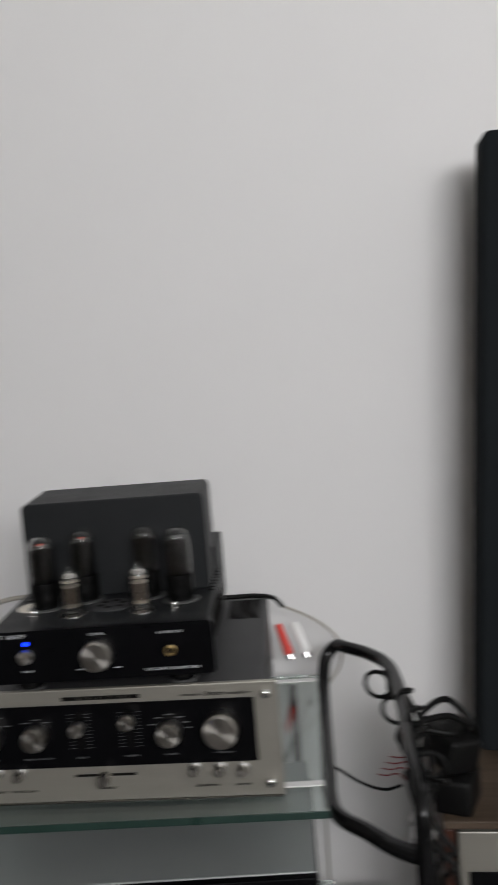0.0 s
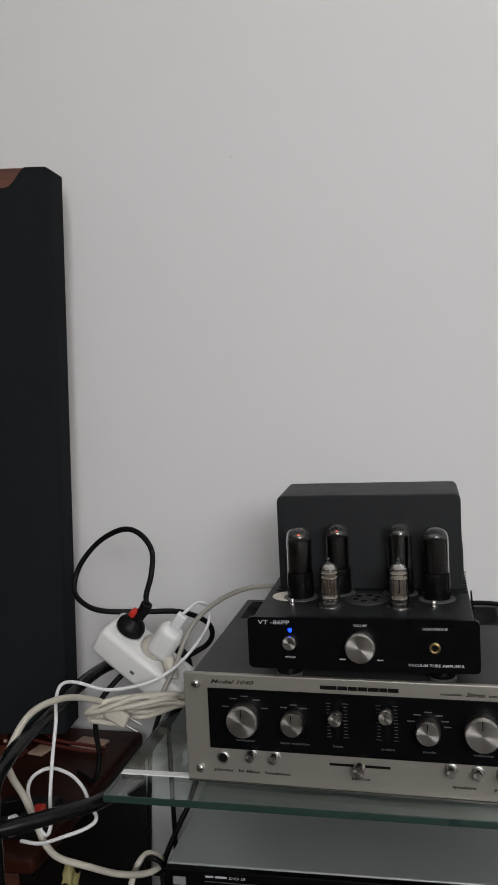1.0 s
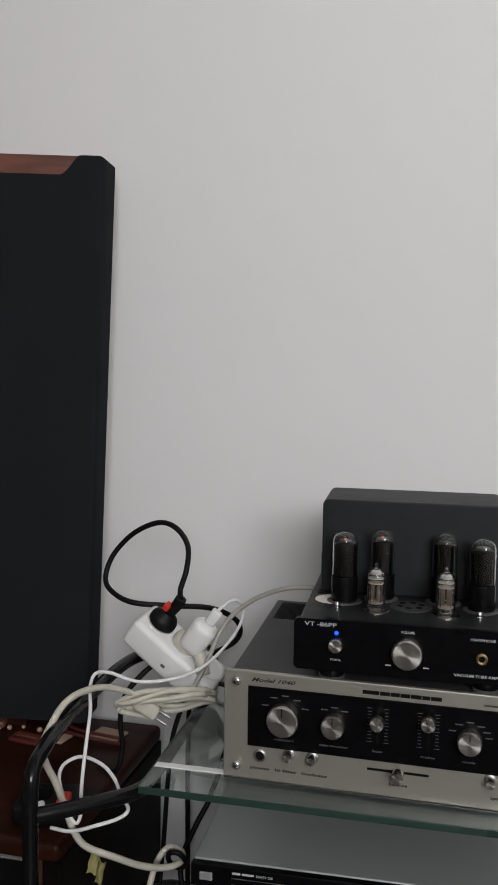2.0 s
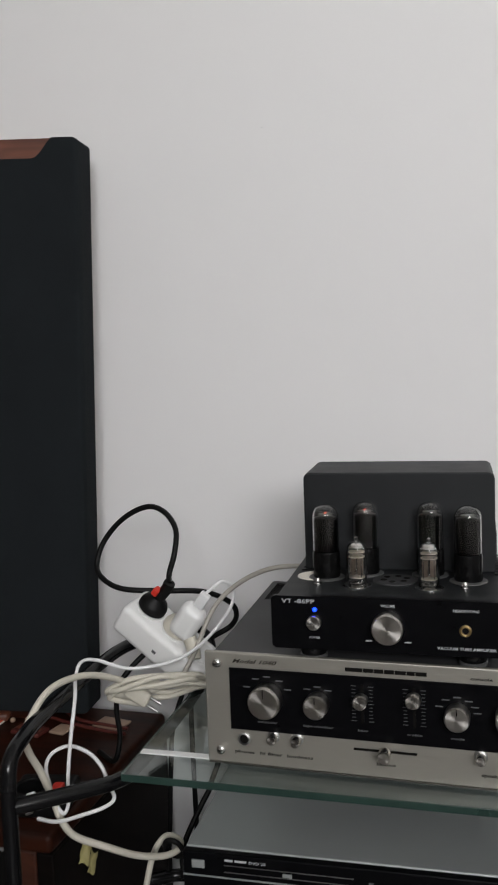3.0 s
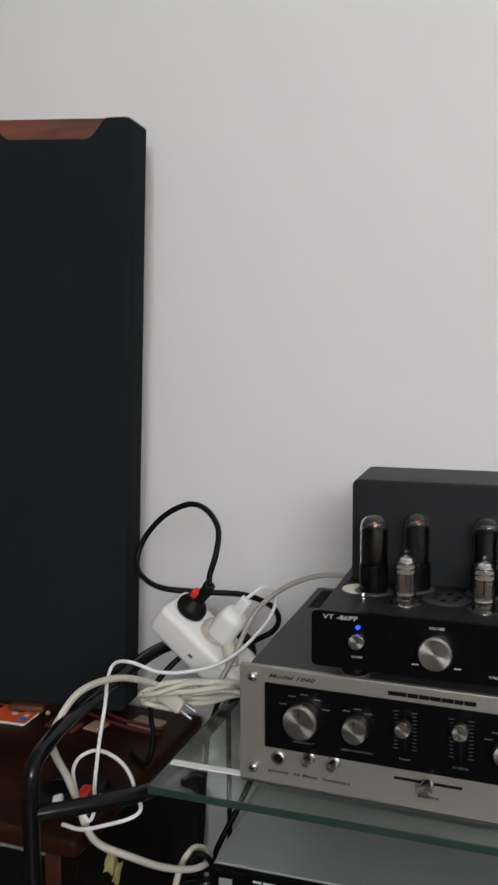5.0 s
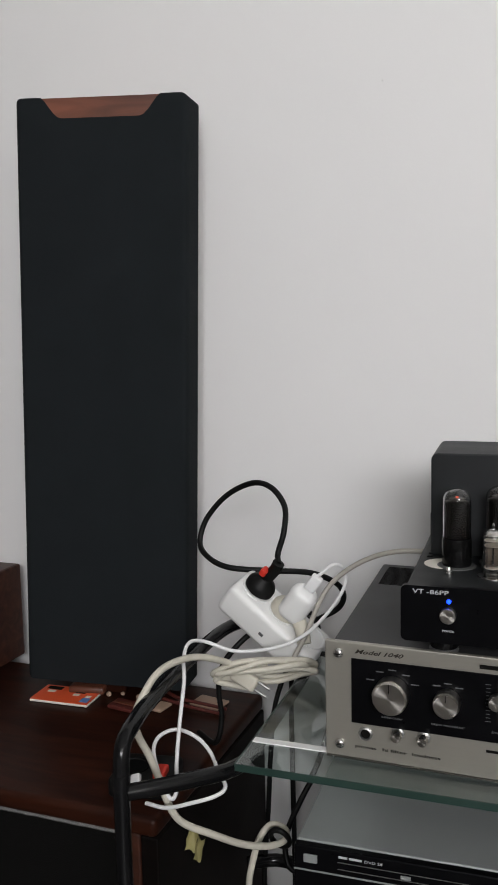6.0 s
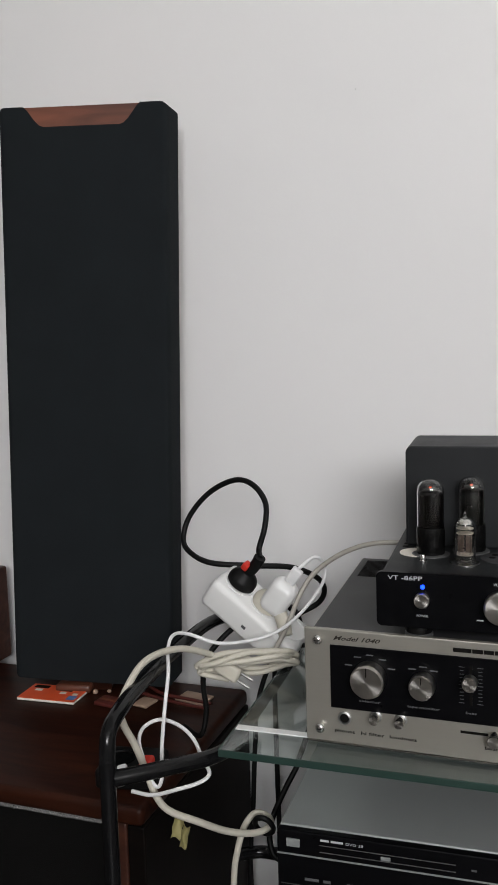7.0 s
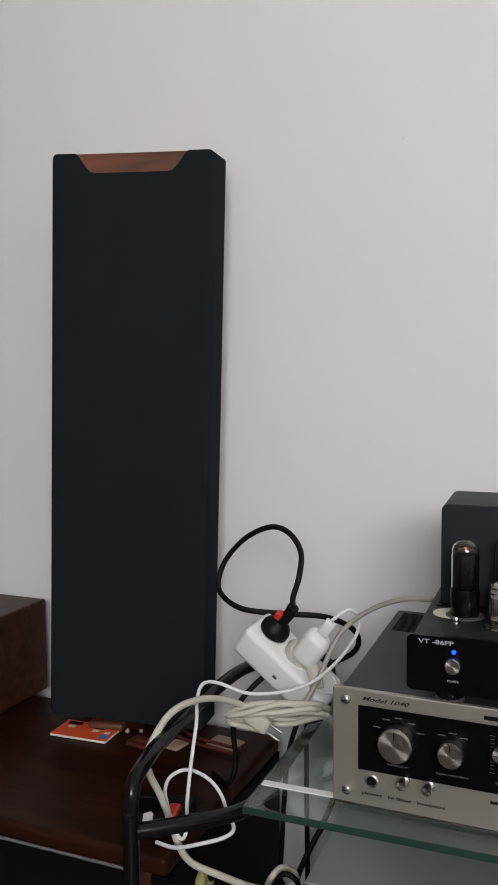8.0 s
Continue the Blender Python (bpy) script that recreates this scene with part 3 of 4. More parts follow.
def valve_amplifier():
    a = thing("valve_amplifier", VALVE_AT, "small black valve amplifier standing on the silver amplifier", "amplifier")
    part("chassis", leaned(box(VX0 + 0.004, VX1 - 0.004, VY + 0.0065, 1.055, VZ0 + 0.004, VZ1 - 0.002, 0.002), VY, -0.03), BLACKSTEEL, a, "black steel chassis")
    bm = box(VX0, VX1, VY, VY + 0.006, VZ0, VZ1, 0)
    bmesh.ops.bevel(bm, geom=[e for e in bm.edges if abs(e.verts[0].co.y - e.verts[1].co.y) > 0.004], offset=0.005, segments=4, affect="EDGES", profile=0.5)
    part("front_panel", bm, BLACKPANEL, a, "black anodised front panel with white lettering")
    # transformer cover with a sloped top front
    x0, x1, y0, y1, z0, z1 = -0.3705, -0.1665, 0.902, 0.994, VZ1 - 0.002, 0.9680
    cover = box(x0, x1, y0, y1, z0, z1)
    for v in cover.verts:
        if v.co.z > z1 - 0.001 and v.co.y < y0 + 0.001:
            v.co.z -= 0.0020
    edges = [e for e in cover.edges if min(w.co.z for w in e.verts) > z1 - 0.003 and abs(e.verts[0].co.y - e.verts[1].co.y) > 0.05]
    bmesh.ops.bevel(cover, geom=edges, offset=0.007, segments=4, affect="EDGES", profile=0.5)
    edges = [e for e in cover.edges if e.is_boundary or (len(e.link_faces) == 2 and e.calc_face_angle() > 0.9)]
    bmesh.ops.bevel(cover, geom=edges, offset=0.0016, segments=2, affect="EDGES", profile=0.5)
    leaned(cover, y0, -0.03)
    part("transformer_cover", cover, BLACKSTEEL, a, "tall black steel transformer cover")
    part("cover_flange", box(x0 - 0.008, x1 + 0.002, y0 + 0.055, y1 + 0.050, z0 + 0.0001, z0 + 0.034, 0.002), BLACKSTEEL, a)
    for s in (-1, 1):
        for i in range(8):
            y = 0.83 + i * 0.013
            part("side_slot", box(CX + s * (CX - VX0 - 0.0042) - 0.0008, CX + s * (CX - VX0 - 0.0042) + 0.0008, y, y + 0.005, VZ0 + 0.02, VZ1 - 0.008), INK, a)
            part("top_slot", box(CX + s * 0.1025 - 0.003, CX + s * 0.1025 + 0.003, y + 0.062, y + 0.0652, VZ1 - 0.0019, VZ1 - 0.0012), INK, a)
    top = VZ1 - 0.002
    for dx, y, r in ((-0.0725, 0.864, 0.019), (0.0735, 0.864, 0.019), (-0.0340, 0.886, 0.019), (0.0340, 0.886, 0.019), (-0.0360, 0.833, 0.0145), (0.0360, 0.833, 0.0145)):
        smooth(part("socket_ring", lathe([(r, top + 0.0001), (r, top + 0.001), (r - 0.0015, top + 0.0016), (r * 0.7, top + 0.0016)], 32, Matrix.Translation((CX + dx, y, 0))), CHROME if r < 0.016 else DUSTY, a), 40)
    smooth(part("socket_disc", lathe([(0.0188, top + 0.0001), (0.0188, top + 0.0008), (0, top + 0.0008)], 36, Matrix.Translation((CX - 0.086, 0.868, 0))), PAPER, a, "pale disc under the outer valve"), 40)
    smooth(part("vent_disc", lathe([(0.023, top + 0.0001), (0.023, top + 0.0012), (0.0215, top + 0.0018), (0, top + 0.0018)], 40, Matrix.Translation((CX, 0.858, 0))), GREYSTEEL, a, "round vent plate between the valves"), 40)
    for i in range(6):
        b = radians(60 * i + 20)
        part("vent_hole", lathe([(0.0034, top + 0.0019), (0.0034, top + 0.0022), (0, top + 0.0022)], 16, Matrix.Translation((CX + 0.012 * math.cos(b), 0.858 + 0.012 * math.sin(b), 0))), INK, a)
    for dx in (-0.0765, 0.0705):
        smooth(part("bolt", lathe([(0.0042, top + 0.0001), (0.0042, top + 0.002), (0.0026, top + 0.0022), (0.0026, top + 0.0065), (0.0018, top + 0.0075), (0, top + 0.0075)], 20, Matrix.Translation((CX + dx, 0.832, 0))), CHROME, a), 40)
    # front controls
    k = knob(a, "volume_knob", CX, VY, 0.8345, 0.0150, 0.014, KNOBMETAL, "spun aluminium volume knob")
    for s in (-1, 1):
        bars(a, ((CX + s * 0.0185 - 0.003, CX + s * 0.0185 + 0.003),), VY - 0.0003, 0.8192, 0.8204, WHITEINK, "caption_bars")
    knob(a, "power_button", -0.3385, VY, 0.8360, 0.0072, 0.007, KNOBMETAL, "round metal power button")
    smooth(part("indicator_lamp", lathe([(0.0021, 0), (0.0021, 0.001), (0.0014, 0.002), (0, 0.0023)], 16, pose(-0.338, VY, 0.8482) @ FRONT), LED, a, "lit blue indicator lamp"), 50)
    j = smooth(part("headphone_socket", lathe([(0.0056, 0), (0.0056, 0.002), (0.0044, 0.0028), (0.0034, 0.0026), (0.0032, 0.0004), (0, 0.0004)], 28, pose(-0.1962, VY, 0.8335) @ FRONT), BRASS, a, "brass-rimmed headphone socket"), 40)
    part("hole", lathe([(0.003, 0), (0.003, 0.0003), (0, 0.0003)], 16, pose(-0.1962, VY - 0.0006, 0.8335) @ FRONT), INK, j)
    yy = VY - 0.0004
    text(a, "VT -86PP", -0.3705, yy, 0.8540, 0.0042, WHITEINK, 0.0325, 0, False)
    text(a, "POWER", -0.3385, yy, 0.8195, 0.0022, WHITEINK, 0.0105)
    text(a, "VOLUME", CX, yy, 0.8530, 0.0026, WHITEINK, 0.0135)
    text(a, "HEADPHONE", -0.1955, yy, 0.8508, 0.0026, WHITEINK, 0.0235)
    text(a, "VACUUM TUBE AMPLIFIER", -0.1955, yy, 0.8145, 0.0028, WHITEINK, 0.0535)
    for x in (-0.345, -0.190):
        for y in (0.806, 0.985):
            foot = smooth(part("foot", lathe([(0.0125, 0.7972), (0.0132, 0.7985), (0.0132, VZ0 + 0.003), (0.0115, VZ0 + 0.0042)], 28, Matrix.Translation((x, y, 0))), TUBEPAINT, a), 40)
            smooth(part("foot_ring", lathe([(0.0128, 0.7927), (0.0136, 0.7935), (0.0136, 0.7962), (0.0128, 0.7970)], 28, Matrix.Translation((x, y, 0))), DUSTY, foot, "dull metal ring round the foot"), 40)
    return a


valve_amplifier()
TOP = VZ1 - 0.0003
for dx, y, hot in ((-0.0725, 0.864, True), (-0.0335, 0.886, True), (0.0345, 0.886, False), (0.0735, 0.864, False)):
    power_valve(VALVE_AT @ pose(CX + dx, y, TOP) @ Matrix.Diagonal((1.0, 1.0, 1.06, 1)), hot)
for dx in (-0.0360, 0.0360):
    small_valve(VALVE_AT @ pose(CX + dx, 0.833, TOP))


# ---- disc player and the black component under it ----
def disc_player(m, w=0.425, d=0.24, h=0.0285):
    p = thing("disc_player", m, "flat silver disc player with a glossy black front", "disc player")
    part("case", box(0.001, w - 0.001, 0.004, d, 0.0, h, 0.0015), SILVER, p, "silver painted steel cover")
    part("front_panel", box(0, w, -0.006, 0.0035, 0.0, h - 0.001, 0.0015), BLACKPANEL, p, "glossy black front panel")
    part("lower_trim", box(0, w, -0.0068, -0.0062, 0.0005, 0.0022), SILVER, p)
    part("power_button", box(0.0105, 0.0250, -0.0085, -0.0062, 0.0105, 0.0195, 0.0008), SILVER, p, "square silver button")
    part("tray_slot", box(0.046, 0.185, -0.0067, -0.0062, 0.0075, 0.0082), ZINC, p)
    part("tray_slot", box(0.046, 0.185, -0.0067, -0.0062, 0.0150, 0.0157), ZINC, p)
    part("eject_button", box(0.110, 0.120, -0.0078, -0.0062, 0.0092, 0.0132, 0.0004), SILVER, p)
    bars(p, ((0.047, 0.056), (0.058, 0.071)), -0.0062, 0.0200, 0.0222, WHITEINK, "maker_mark")
    text(p, "DVD 28", 0.0735, -0.0066, 0.0196, 0.0029, WHITEINK, 0.018, 0, False)
    bars(p, ((0.20, 0.205), (0.30, 0.304), (0.32, 0.324), (0.34, 0.344)), -0.0062, 0.011, 0.013, GREYINK, "caption_bars")
    return p


disc_player(pose(-0.4985, 0.803, 0.5405, 0, 0, 4.3))


def black_component(m, w=0.43, d=0.25, h=0.152):
    p = thing("black_component", m, "black hi-fi component standing on the lower glass shelf", "hi-fi component")
    part("case", box(0.002, w - 0.002, 0.004, d, 0.006, h, 0.002), BLACKSTEEL, p)
    part("front_panel", box(0, w, -0.005, 0.0035, 0.006, h, 0.002), BLACKPANEL, p)
    part("groove", box(0.004, w - 0.004, -0.0056, -0.0052, h - 0.035, h - 0.034), GREYSTEEL, p)
    bars(p, ((0.03, 0.045), (0.05, 0.058), (0.075, 0.10)), -0.0052, h - 0.028, h - 0.025, GREYINK, "caption_bars")
    for x in (0.03, w - 0.03):
        for y in (0.03, d - 0.03):
            part("foot", lathe([(0.012, 0.0), (0.012, 0.0062)], 18, Matrix.Translation((x, y, 0))), RUBBER, p)
    return p


black_component(pose(-0.5005, 0.806, 0.3875, 0, 0, 4.3))


# ---- power strip and plugs ----
def basis(o, l, n):
    l, n = Vector(l).normalized(), Vector(n)
    n = (n - l * n.dot(l)).normalized()
    m = n.cross(l)
    return Matrix(((l.x, m.x, n.x, o[0]), (l.y, m.y, n.y, o[1]), (l.z, m.z, n.z, o[2]), (0, 0, 0, 1)))


STRIP = basis((-0.5711, 0.9661, 0.7572), (0.79, 0.0, -0.61), (0.58, -0.18, 0.79))
strip = thing("power_strip", STRIP, "white plastic power strip leaning on the rack's black tube", "power strip")
smooth(part("housing", box(-0.064, 0.070, -0.031, 0.030, -0.042, 0.0, 0.008, 4), WHITEP, strip), 50)
part("maker_mark", box(-0.002, 0.004, -0.0315, -0.0311, -0.026, -0.022), GREYINK, strip)
for u in (-0.038, 0.004, 0.046):
    smooth(part("socket", lathe([(0.0205, 0.0), (0.0205, 0.0012), (0.019, 0.0016), (0.0175, 0.0002), (0, 0.0002)], 32, Matrix.Translation((u, 0, 0.0))), WHITEP, strip), 40)


def moulded_plug(m, mat, name, label, neck, r):
    p = thing(name, m, label, "plug")
    smooth(part("plug_body", lathe([(0.0165, 0.0006), (0.0188, 0.002), (0.0188, 0.008), (0.0165, 0.013), (0.011, 0.018), (0.008, 0.021), (0, 0.0215)], 28), mat, p), 40)
    smooth(part("plug_neck", tube(neck, r, 14, 5), mat, p), 50)
    return p


bp = moulded_plug(STRIP @ pose(-0.038, 0.0, 0.0012), RUBBER, "black_plug", "black moulded mains plug with a red clip", [(0, 0, 0.010), (0.001, 0.002, 0.022), (0.002, 0.004, 0.036), (0.001, 0.004, 0.046)], 0.0075)
part("clip", box(-0.0105, -0.0020, -0.0080, 0.0040, 0.022, 0.032, 0.002), RED, bp, "red plastic clip")
moulded_plug(STRIP @ pose(0.004, -0.002, 0.0012), CREAM, "cream_plug", "cream moulded mains plug in the power strip", [(-0.004, -0.002, 0.012), (0.012, -0.008, 0.016), (0.030, -0.016, 0.012), (0.044, -0.024, 0.004)], 0.0085)


def usb_charger(m):
    c = thing("usb_charger", m, "white plastic wall charger with a cable plugged in", "charger")
    smooth(part("body", box(-0.0170, 0.0170, -0.0150, 0.0150, -0.010, 0.038, 0.0118, 6), WHITEP, c), 50)
    smooth(part("cable_plug", box(-0.0070, 0.0070, -0.0045, 0.0045, 0.0385, 0.060, 0.0022, 3), WHITEC, c, "white cable plug"), 50)
    return c


usb_charger(basis((-0.552, 0.952, 0.762), (0.75, 0.1, -0.55), (0.52, -0.12, 0.85)))


# ---- cables ----
def cable(name, points, r, mat, label, group="", steps=8, segs=10):
    ob = smooth(part(name, tube(points, r, segs, steps), mat, None), 70)
    return tagged(ob, label, "cable", group)


LOOP = [(-0.572, 0.962, 0.816), (-0.577, 0.974, 0.826), (-0.571, 0.980, 0.852), (-0.577, 1.000, 0.879), (-0.598, 1.010, 0.900), (-0.628, 1.020, 0.903), (-0.669, 1.030, 0.883), (-0.699, 1.030, 0.850),
        (-0.705, 1.020, 0.820), (-0.685, 1.000, 0.807), (-0.651, 0.990, 0.798), (-0.600, 1.005, 0.794), (-0.557, 1.035, 0.787), (-0.530, 1.060, 0.769), (-0.524, 1.075, 0.748), (-0.534, 1.080, 0.728), (-0.560, 1.075, 0.712), (-0.590, 1.085, 0.690), (-0.612, 1.110, 0.60), (-0.615, 1.12, 0.30), (-0.615, 1.12, 0.004)]
cable("black_mains_cable", LOOP, 0.0037, RUBBER, "black mains cable looping up from the power strip")
THIN = [(-0.516, 0.945, 0.811), (-0.501, 0.960, 0.822), (-0.494, 0.980, 0.808), (-0.496, 0.975, 0.786), (-0.508, 0.945, 0.764), (-0.526, 0.915, 0.747), (-0.555, 0.900, 0.735), (-0.597, 0.885, 0.731), (-0.630, 0.870, 0.744),
        (-0.639, 0.850, 0.748), (-0.636, 0.830, 0.738), (-0.621, 0.800, 0.724), (-0.617, 0.780, 0.689), (-0.617, 0.770, 0.649), (-0.615, 0.765, 0.624), (-0.618, 0.760, 0.613), (-0.627, 0.760, 0.621), (-0.637, 0.765, 0.639),
        (-0.647, 0.775, 0.654), (-0.648, 0.790, 0.663), (-0.632, 0.800, 0.669), (-0.608, 0.800, 0.664), (-0.590, 0.795, 0.653), (-0.574, 0.780, 0.642), (-0.557, 0.760, 0.638), (-0.564, 0.750, 0.632), (-0.585, 0.740, 0.626), (-0.614, 0.740, 0.615), (-0.641, 0.745, 0.612)]
cable("white_charging_cable", THIN, 0.0021, WHITEC, "thin white charging cable hanging in loops on the rack")
THICK = [(-0.570, 0.915, 0.704), (-0.598, 0.900, 0.705), (-0.611, 0.880, 0.719), (-0.624, 0.840, 0.737), (-0.633, 0.800, 0.744), (-0.638, 0.770, 0.741), (-0.640, 0.745, 0.728), (-0.645, 0.735, 0.708), (-0.647, 0.745, 0.684),
         (-0.641, 0.755, 0.659), (-0.632, 0.760, 0.630), (-0.621, 0.760, 0.603), (-0.611, 0.770, 0.582), (-0.587, 0.790, 0.563), (-0.567, 0.820, 0.539), (-0.548, 0.850, 0.523), (-0.536, 0.870, 0.521), (-0.542, 0.890, 0.521),
         (-0.559, 0.890, 0.524), (-0.570, 0.880, 0.511), (-0.576, 0.870, 0.484), (-0.582, 0.870, 0.442), (-0.587, 0.870, 0.30), (-0.59, 0.87, 0.004)]
cable("cream_extension_cable", THICK, 0.0039, CREAM, "thick cream extension cable draped over the rack's tube")
GREY = [(-0.541, 0.915, 0.713), (-0.529, 0.935, 0.742), (-0.518, 0.950, 0.775), (-0.507, 0.960, 0.796), (-0.487, 0.965, 0.815), (-0.458, 0.960, 0.833), (-0.423, 0.950, 0.846), (-0.378, 0.945, 0.850)]
cable("beige_signal_cable", GREY, 0.0030, BEIGE, "beige cable running up to the valve amplifier")
coil = []
for i in range(34):
    b = 2 * math.pi * i / 9.0
    rx, rz = 0.052 + 0.006 * math.sin(i * 1.7), 0.0125 + 0.004 * math.cos(i * 2.3)
    coil.append((-0.573 + rx * math.cos(b), 0.912 + 0.020 * math.cos(b) - 0.016 * math.sin(b) + 0.004 * math.sin(i * 0.9), 0.706 + 0.10 * rx * math.cos(b) + rz * math.sin(b) - 0.0004 * i))
cable("coiled_cream_cable", coil, 0.0034, CREAM, "bundle of coiled cream cable hanging by the power strip", steps=6)
lp = thing("loose_plug", basis((-0.592, 0.898, 0.694), (0.90, -0.05, -0.42), (-0.2, -0.9, 0.3)), "loose cream two-pin plug hanging from the cable bundle", "plug")
smooth(part("plug_body", box(-0.016, 0.016, -0.0095, 0.0095, -0.006, 0.006, 0.004, 3), CREAM, lp), 50)
for s in (-1, 1):
    smooth(part("pin", lathe([(0.0018, 0), (0.0018, 0.015), (0.001, 0.0165)], 12, pose(0.016, s * 0.005, 0, 0, 90, 0)), ZINC, lp, "metal contact pin"), 40)
cable("black_hanging_cable", [(-0.585, 1.12, 0.70), (-0.618, 1.07, 0.60), (-0.622, 1.05, 0.517), (-0.627, 1.05, 0.442), (-0.637, 1.05, 0.30), (-0.641, 1.05, 0.004)], 0.0034, RUBBER, "black cable hanging behind the rack", "cables behind the rack")
cable("black_hanging_cable", [(-0.528, 1.10, 0.655), (-0.532, 1.03, 0.58), (-0.540, 1.00, 0.540), (-0.554, 0.98, 0.508), (-0.563, 0.95, 0.477), (-0.555, 0.93, 0.452), (-0.53, 0.93, 0.40), (-0.53, 0.95, 0.10), (-0.53, 0.95, 0.004)], 0.0036, RUBBER, "black cable hanging behind the rack", "cables behind the rack")
cable("black_drooping_cable", [(-0.600, 1.00, 0.715), (-0.626, 1.00, 0.710), (-0.650, 0.98, 0.684), (-0.657, 0.97, 0.664), (-0.660, 0.97, 0.637), (-0.657, 0.97, 0.604), (-0.664, 0.965, 0.572), (-0.70, 0.99, 0.5692)], 0.0036, RUBBER, "black cable drooping onto the wooden cabinet", "cables behind the rack")
cable("black_signal_cable", [(-0.192, 1.050, 0.806), (-0.168, 1.062, 0.803), (-0.145, 1.080, 0.798), (-0.125, 1.102, 0.788), (-0.114, 1.115, 0.772)], 0.0030, RUBBER, "short black signal cable behind the valve amplifier")
cable("grey_signal_cable", [(-0.114, 1.115, 0.772), (-0.090, 1.130, 0.756), (-0.066, 1.140, 0.738), (-0.046, 1.145, 0.716), (-0.040, 1.150, 0.692), (-0.046, 1.150, 0.668), (-0.064, 1.140, 0.645), (-0.075, 1.130, 0.60), (-0.08, 1.13, 0.30), (-0.08, 1.13, 0.004)], 0.0018, BEIGE, "thin grey signal cable hanging behind the rack")
cable("dark_thin_cable", [(-0.056, 1.00, 0.602), (-0.023, 0.98, 0.590), (0.003, 0.96, 0.592), (0.022, 0.95, 0.602)], 0.0018, RUBBER, "thin dark wire strung beside the rack")
for x, y, mat, nm, lb in ((-0.114, 1.100, RED, "red_signal_plug", "red phono plug at the amplifier's back"), (-0.092, 1.104, WHITEP, "white_signal_plug", "white phono plug at the amplifier's back")):
    q = thing(nm, basis((x, y, 0.729), (1, 0, 0.35), (0.24, -0.25, -0.93)) @ Matrix.Diagonal((1.2, 1.2, 1.15, 1)), lb, "plug", "phono plugs at the back")
    smooth(part("plug_body", lathe([(0.0035, -0.02), (0.0042, -0.018), (0.0050, 0.006), (0.0054, 0.010), (0.0054, 0.016)], 18), mat, q), 40)
    smooth(part("ring", lathe([(0.0046, 0.0162), (0.0046, 0.022), (0.003, 0.0225)], 18), CHROME, q), 40)

# tangle on the other side of the rack
rng = random.Random(11)
for i in range(4):
    o = Vector((0.020 + 0.006 * (i % 3), 0.985 - 0.018 * (i % 4), 0.712))
    pts = [o + Vector((-0.004, 0.02, 0.006))]
    for j in range(1, 10):
        f = j / 9
        pts.append(Vector((o.x + 0.035 * f + rng.uniform(-0.014, 0.014), o.y - 0.125 * f + rng.uniform(-0.015, 0.015), 0.712 - 0.145 * f ** 0.9 + rng.uniform(-0.012, 0.012))))
    pts.append(Vector((0.040 + 0.006 * i, 0.845 - 0.004 * i, 0.50)))
    pts.append(Vector((0.045 + 0.005 * i, 0.85 - 0.004 * i, 0.004)))
    cable("tangled_black_cable", pts, 0.0026 + 0.0006 * (i % 2), RUBBER, "black cable in a tangle on the rack's tube", "tangled cables")
for turn, phase, away, n in ((0.105, 3.6, 0.0115, 42), (0.16, 2.6, 0.0145, 34)):
    wound = []
    for k in range(n):
        y = 0.985 - 0.0066 * k
        b = 2 * math.pi * (0.985 - y) / turn + phase
        rr = away + 0.0025 * math.sin(0.9 * k + phase)
        c0 = RACK @ Vector((0.328, y - 0.752, 0.7205))
        wound.append((c0.x + 0.006 + rr * math.cos(b), y, c0.z + 0.8 * rr * math.sin(b)))
    cable("wound_black_cable", wound, 0.0023, RUBBER, "thin black cable wound loosely round the rack's tube", "tangled cables", steps=4)
for i in range(4):
    c0 = Vector((0.004 + 0.018 * i, 1.01 - 0.022 * i, 0.700 - 0.024 * i))
    ring = [c0 + Vector((0.015 * math.cos(b), -0.006 * math.cos(b), 0.016 * math.sin(b))) for b in (2 * math.pi * k / 8 for k in range(10))]
    cable("black_cable_loop", ring, 0.0026, RUBBER, "small loop of black cable tied to the rack", "cable loops")
for i in range(4):
    c0 = Vector((0.006 + 0.005 * i, 0.935, 0.622 + 0.007 * i))
    cable("thin_red_wire", [c0 + Vector((-0.010, 0, 0.002)), c0, c0 + Vector((0.012, -0.004, 0.004)), c0 + Vector((0.022, -0.006, -0.004 + 0.004 * i))], 0.0008, WIRERED, "thin red wire end in the cable tangle", "red wires")
# pale blobs added in place of bright gaps and highlights among the cables
for i, (x, z) in enumerate(((0.030, 0.622), (0.028, 0.604), (0.030, 0.588), (0.046, 0.600))):
    q = thing("pale_gap_blob", pose(x, 0.848, z, 10 * i, 20 - 15 * i, 12 * i), "pale blob standing in for a bright gap between the tangled cables", "sleeve", "pale sleeves")
    smooth(part("sleeve", box(-0.0045, 0.0045, -0.003, 0.003, -0.008, 0.008, 0.0024, 3), BEAD, q), 50)


def mains_adapter(m, label):
    q = thing("mains_adapter", m, label, "adapter", "black adapters by the rack")
    smooth(part("body", box(-0.030, 0.030, -0.022, 0.022, 0, 0.042, 0.006, 3), RUBBER, q), 50)
    smooth(part("strain_relief", tube([(0.028, 0, 0.02), (0.038, 0, 0.02), (0.046, 0, 0.018)], 0.004, 10, 4), RUBBER, q), 50)
    return q


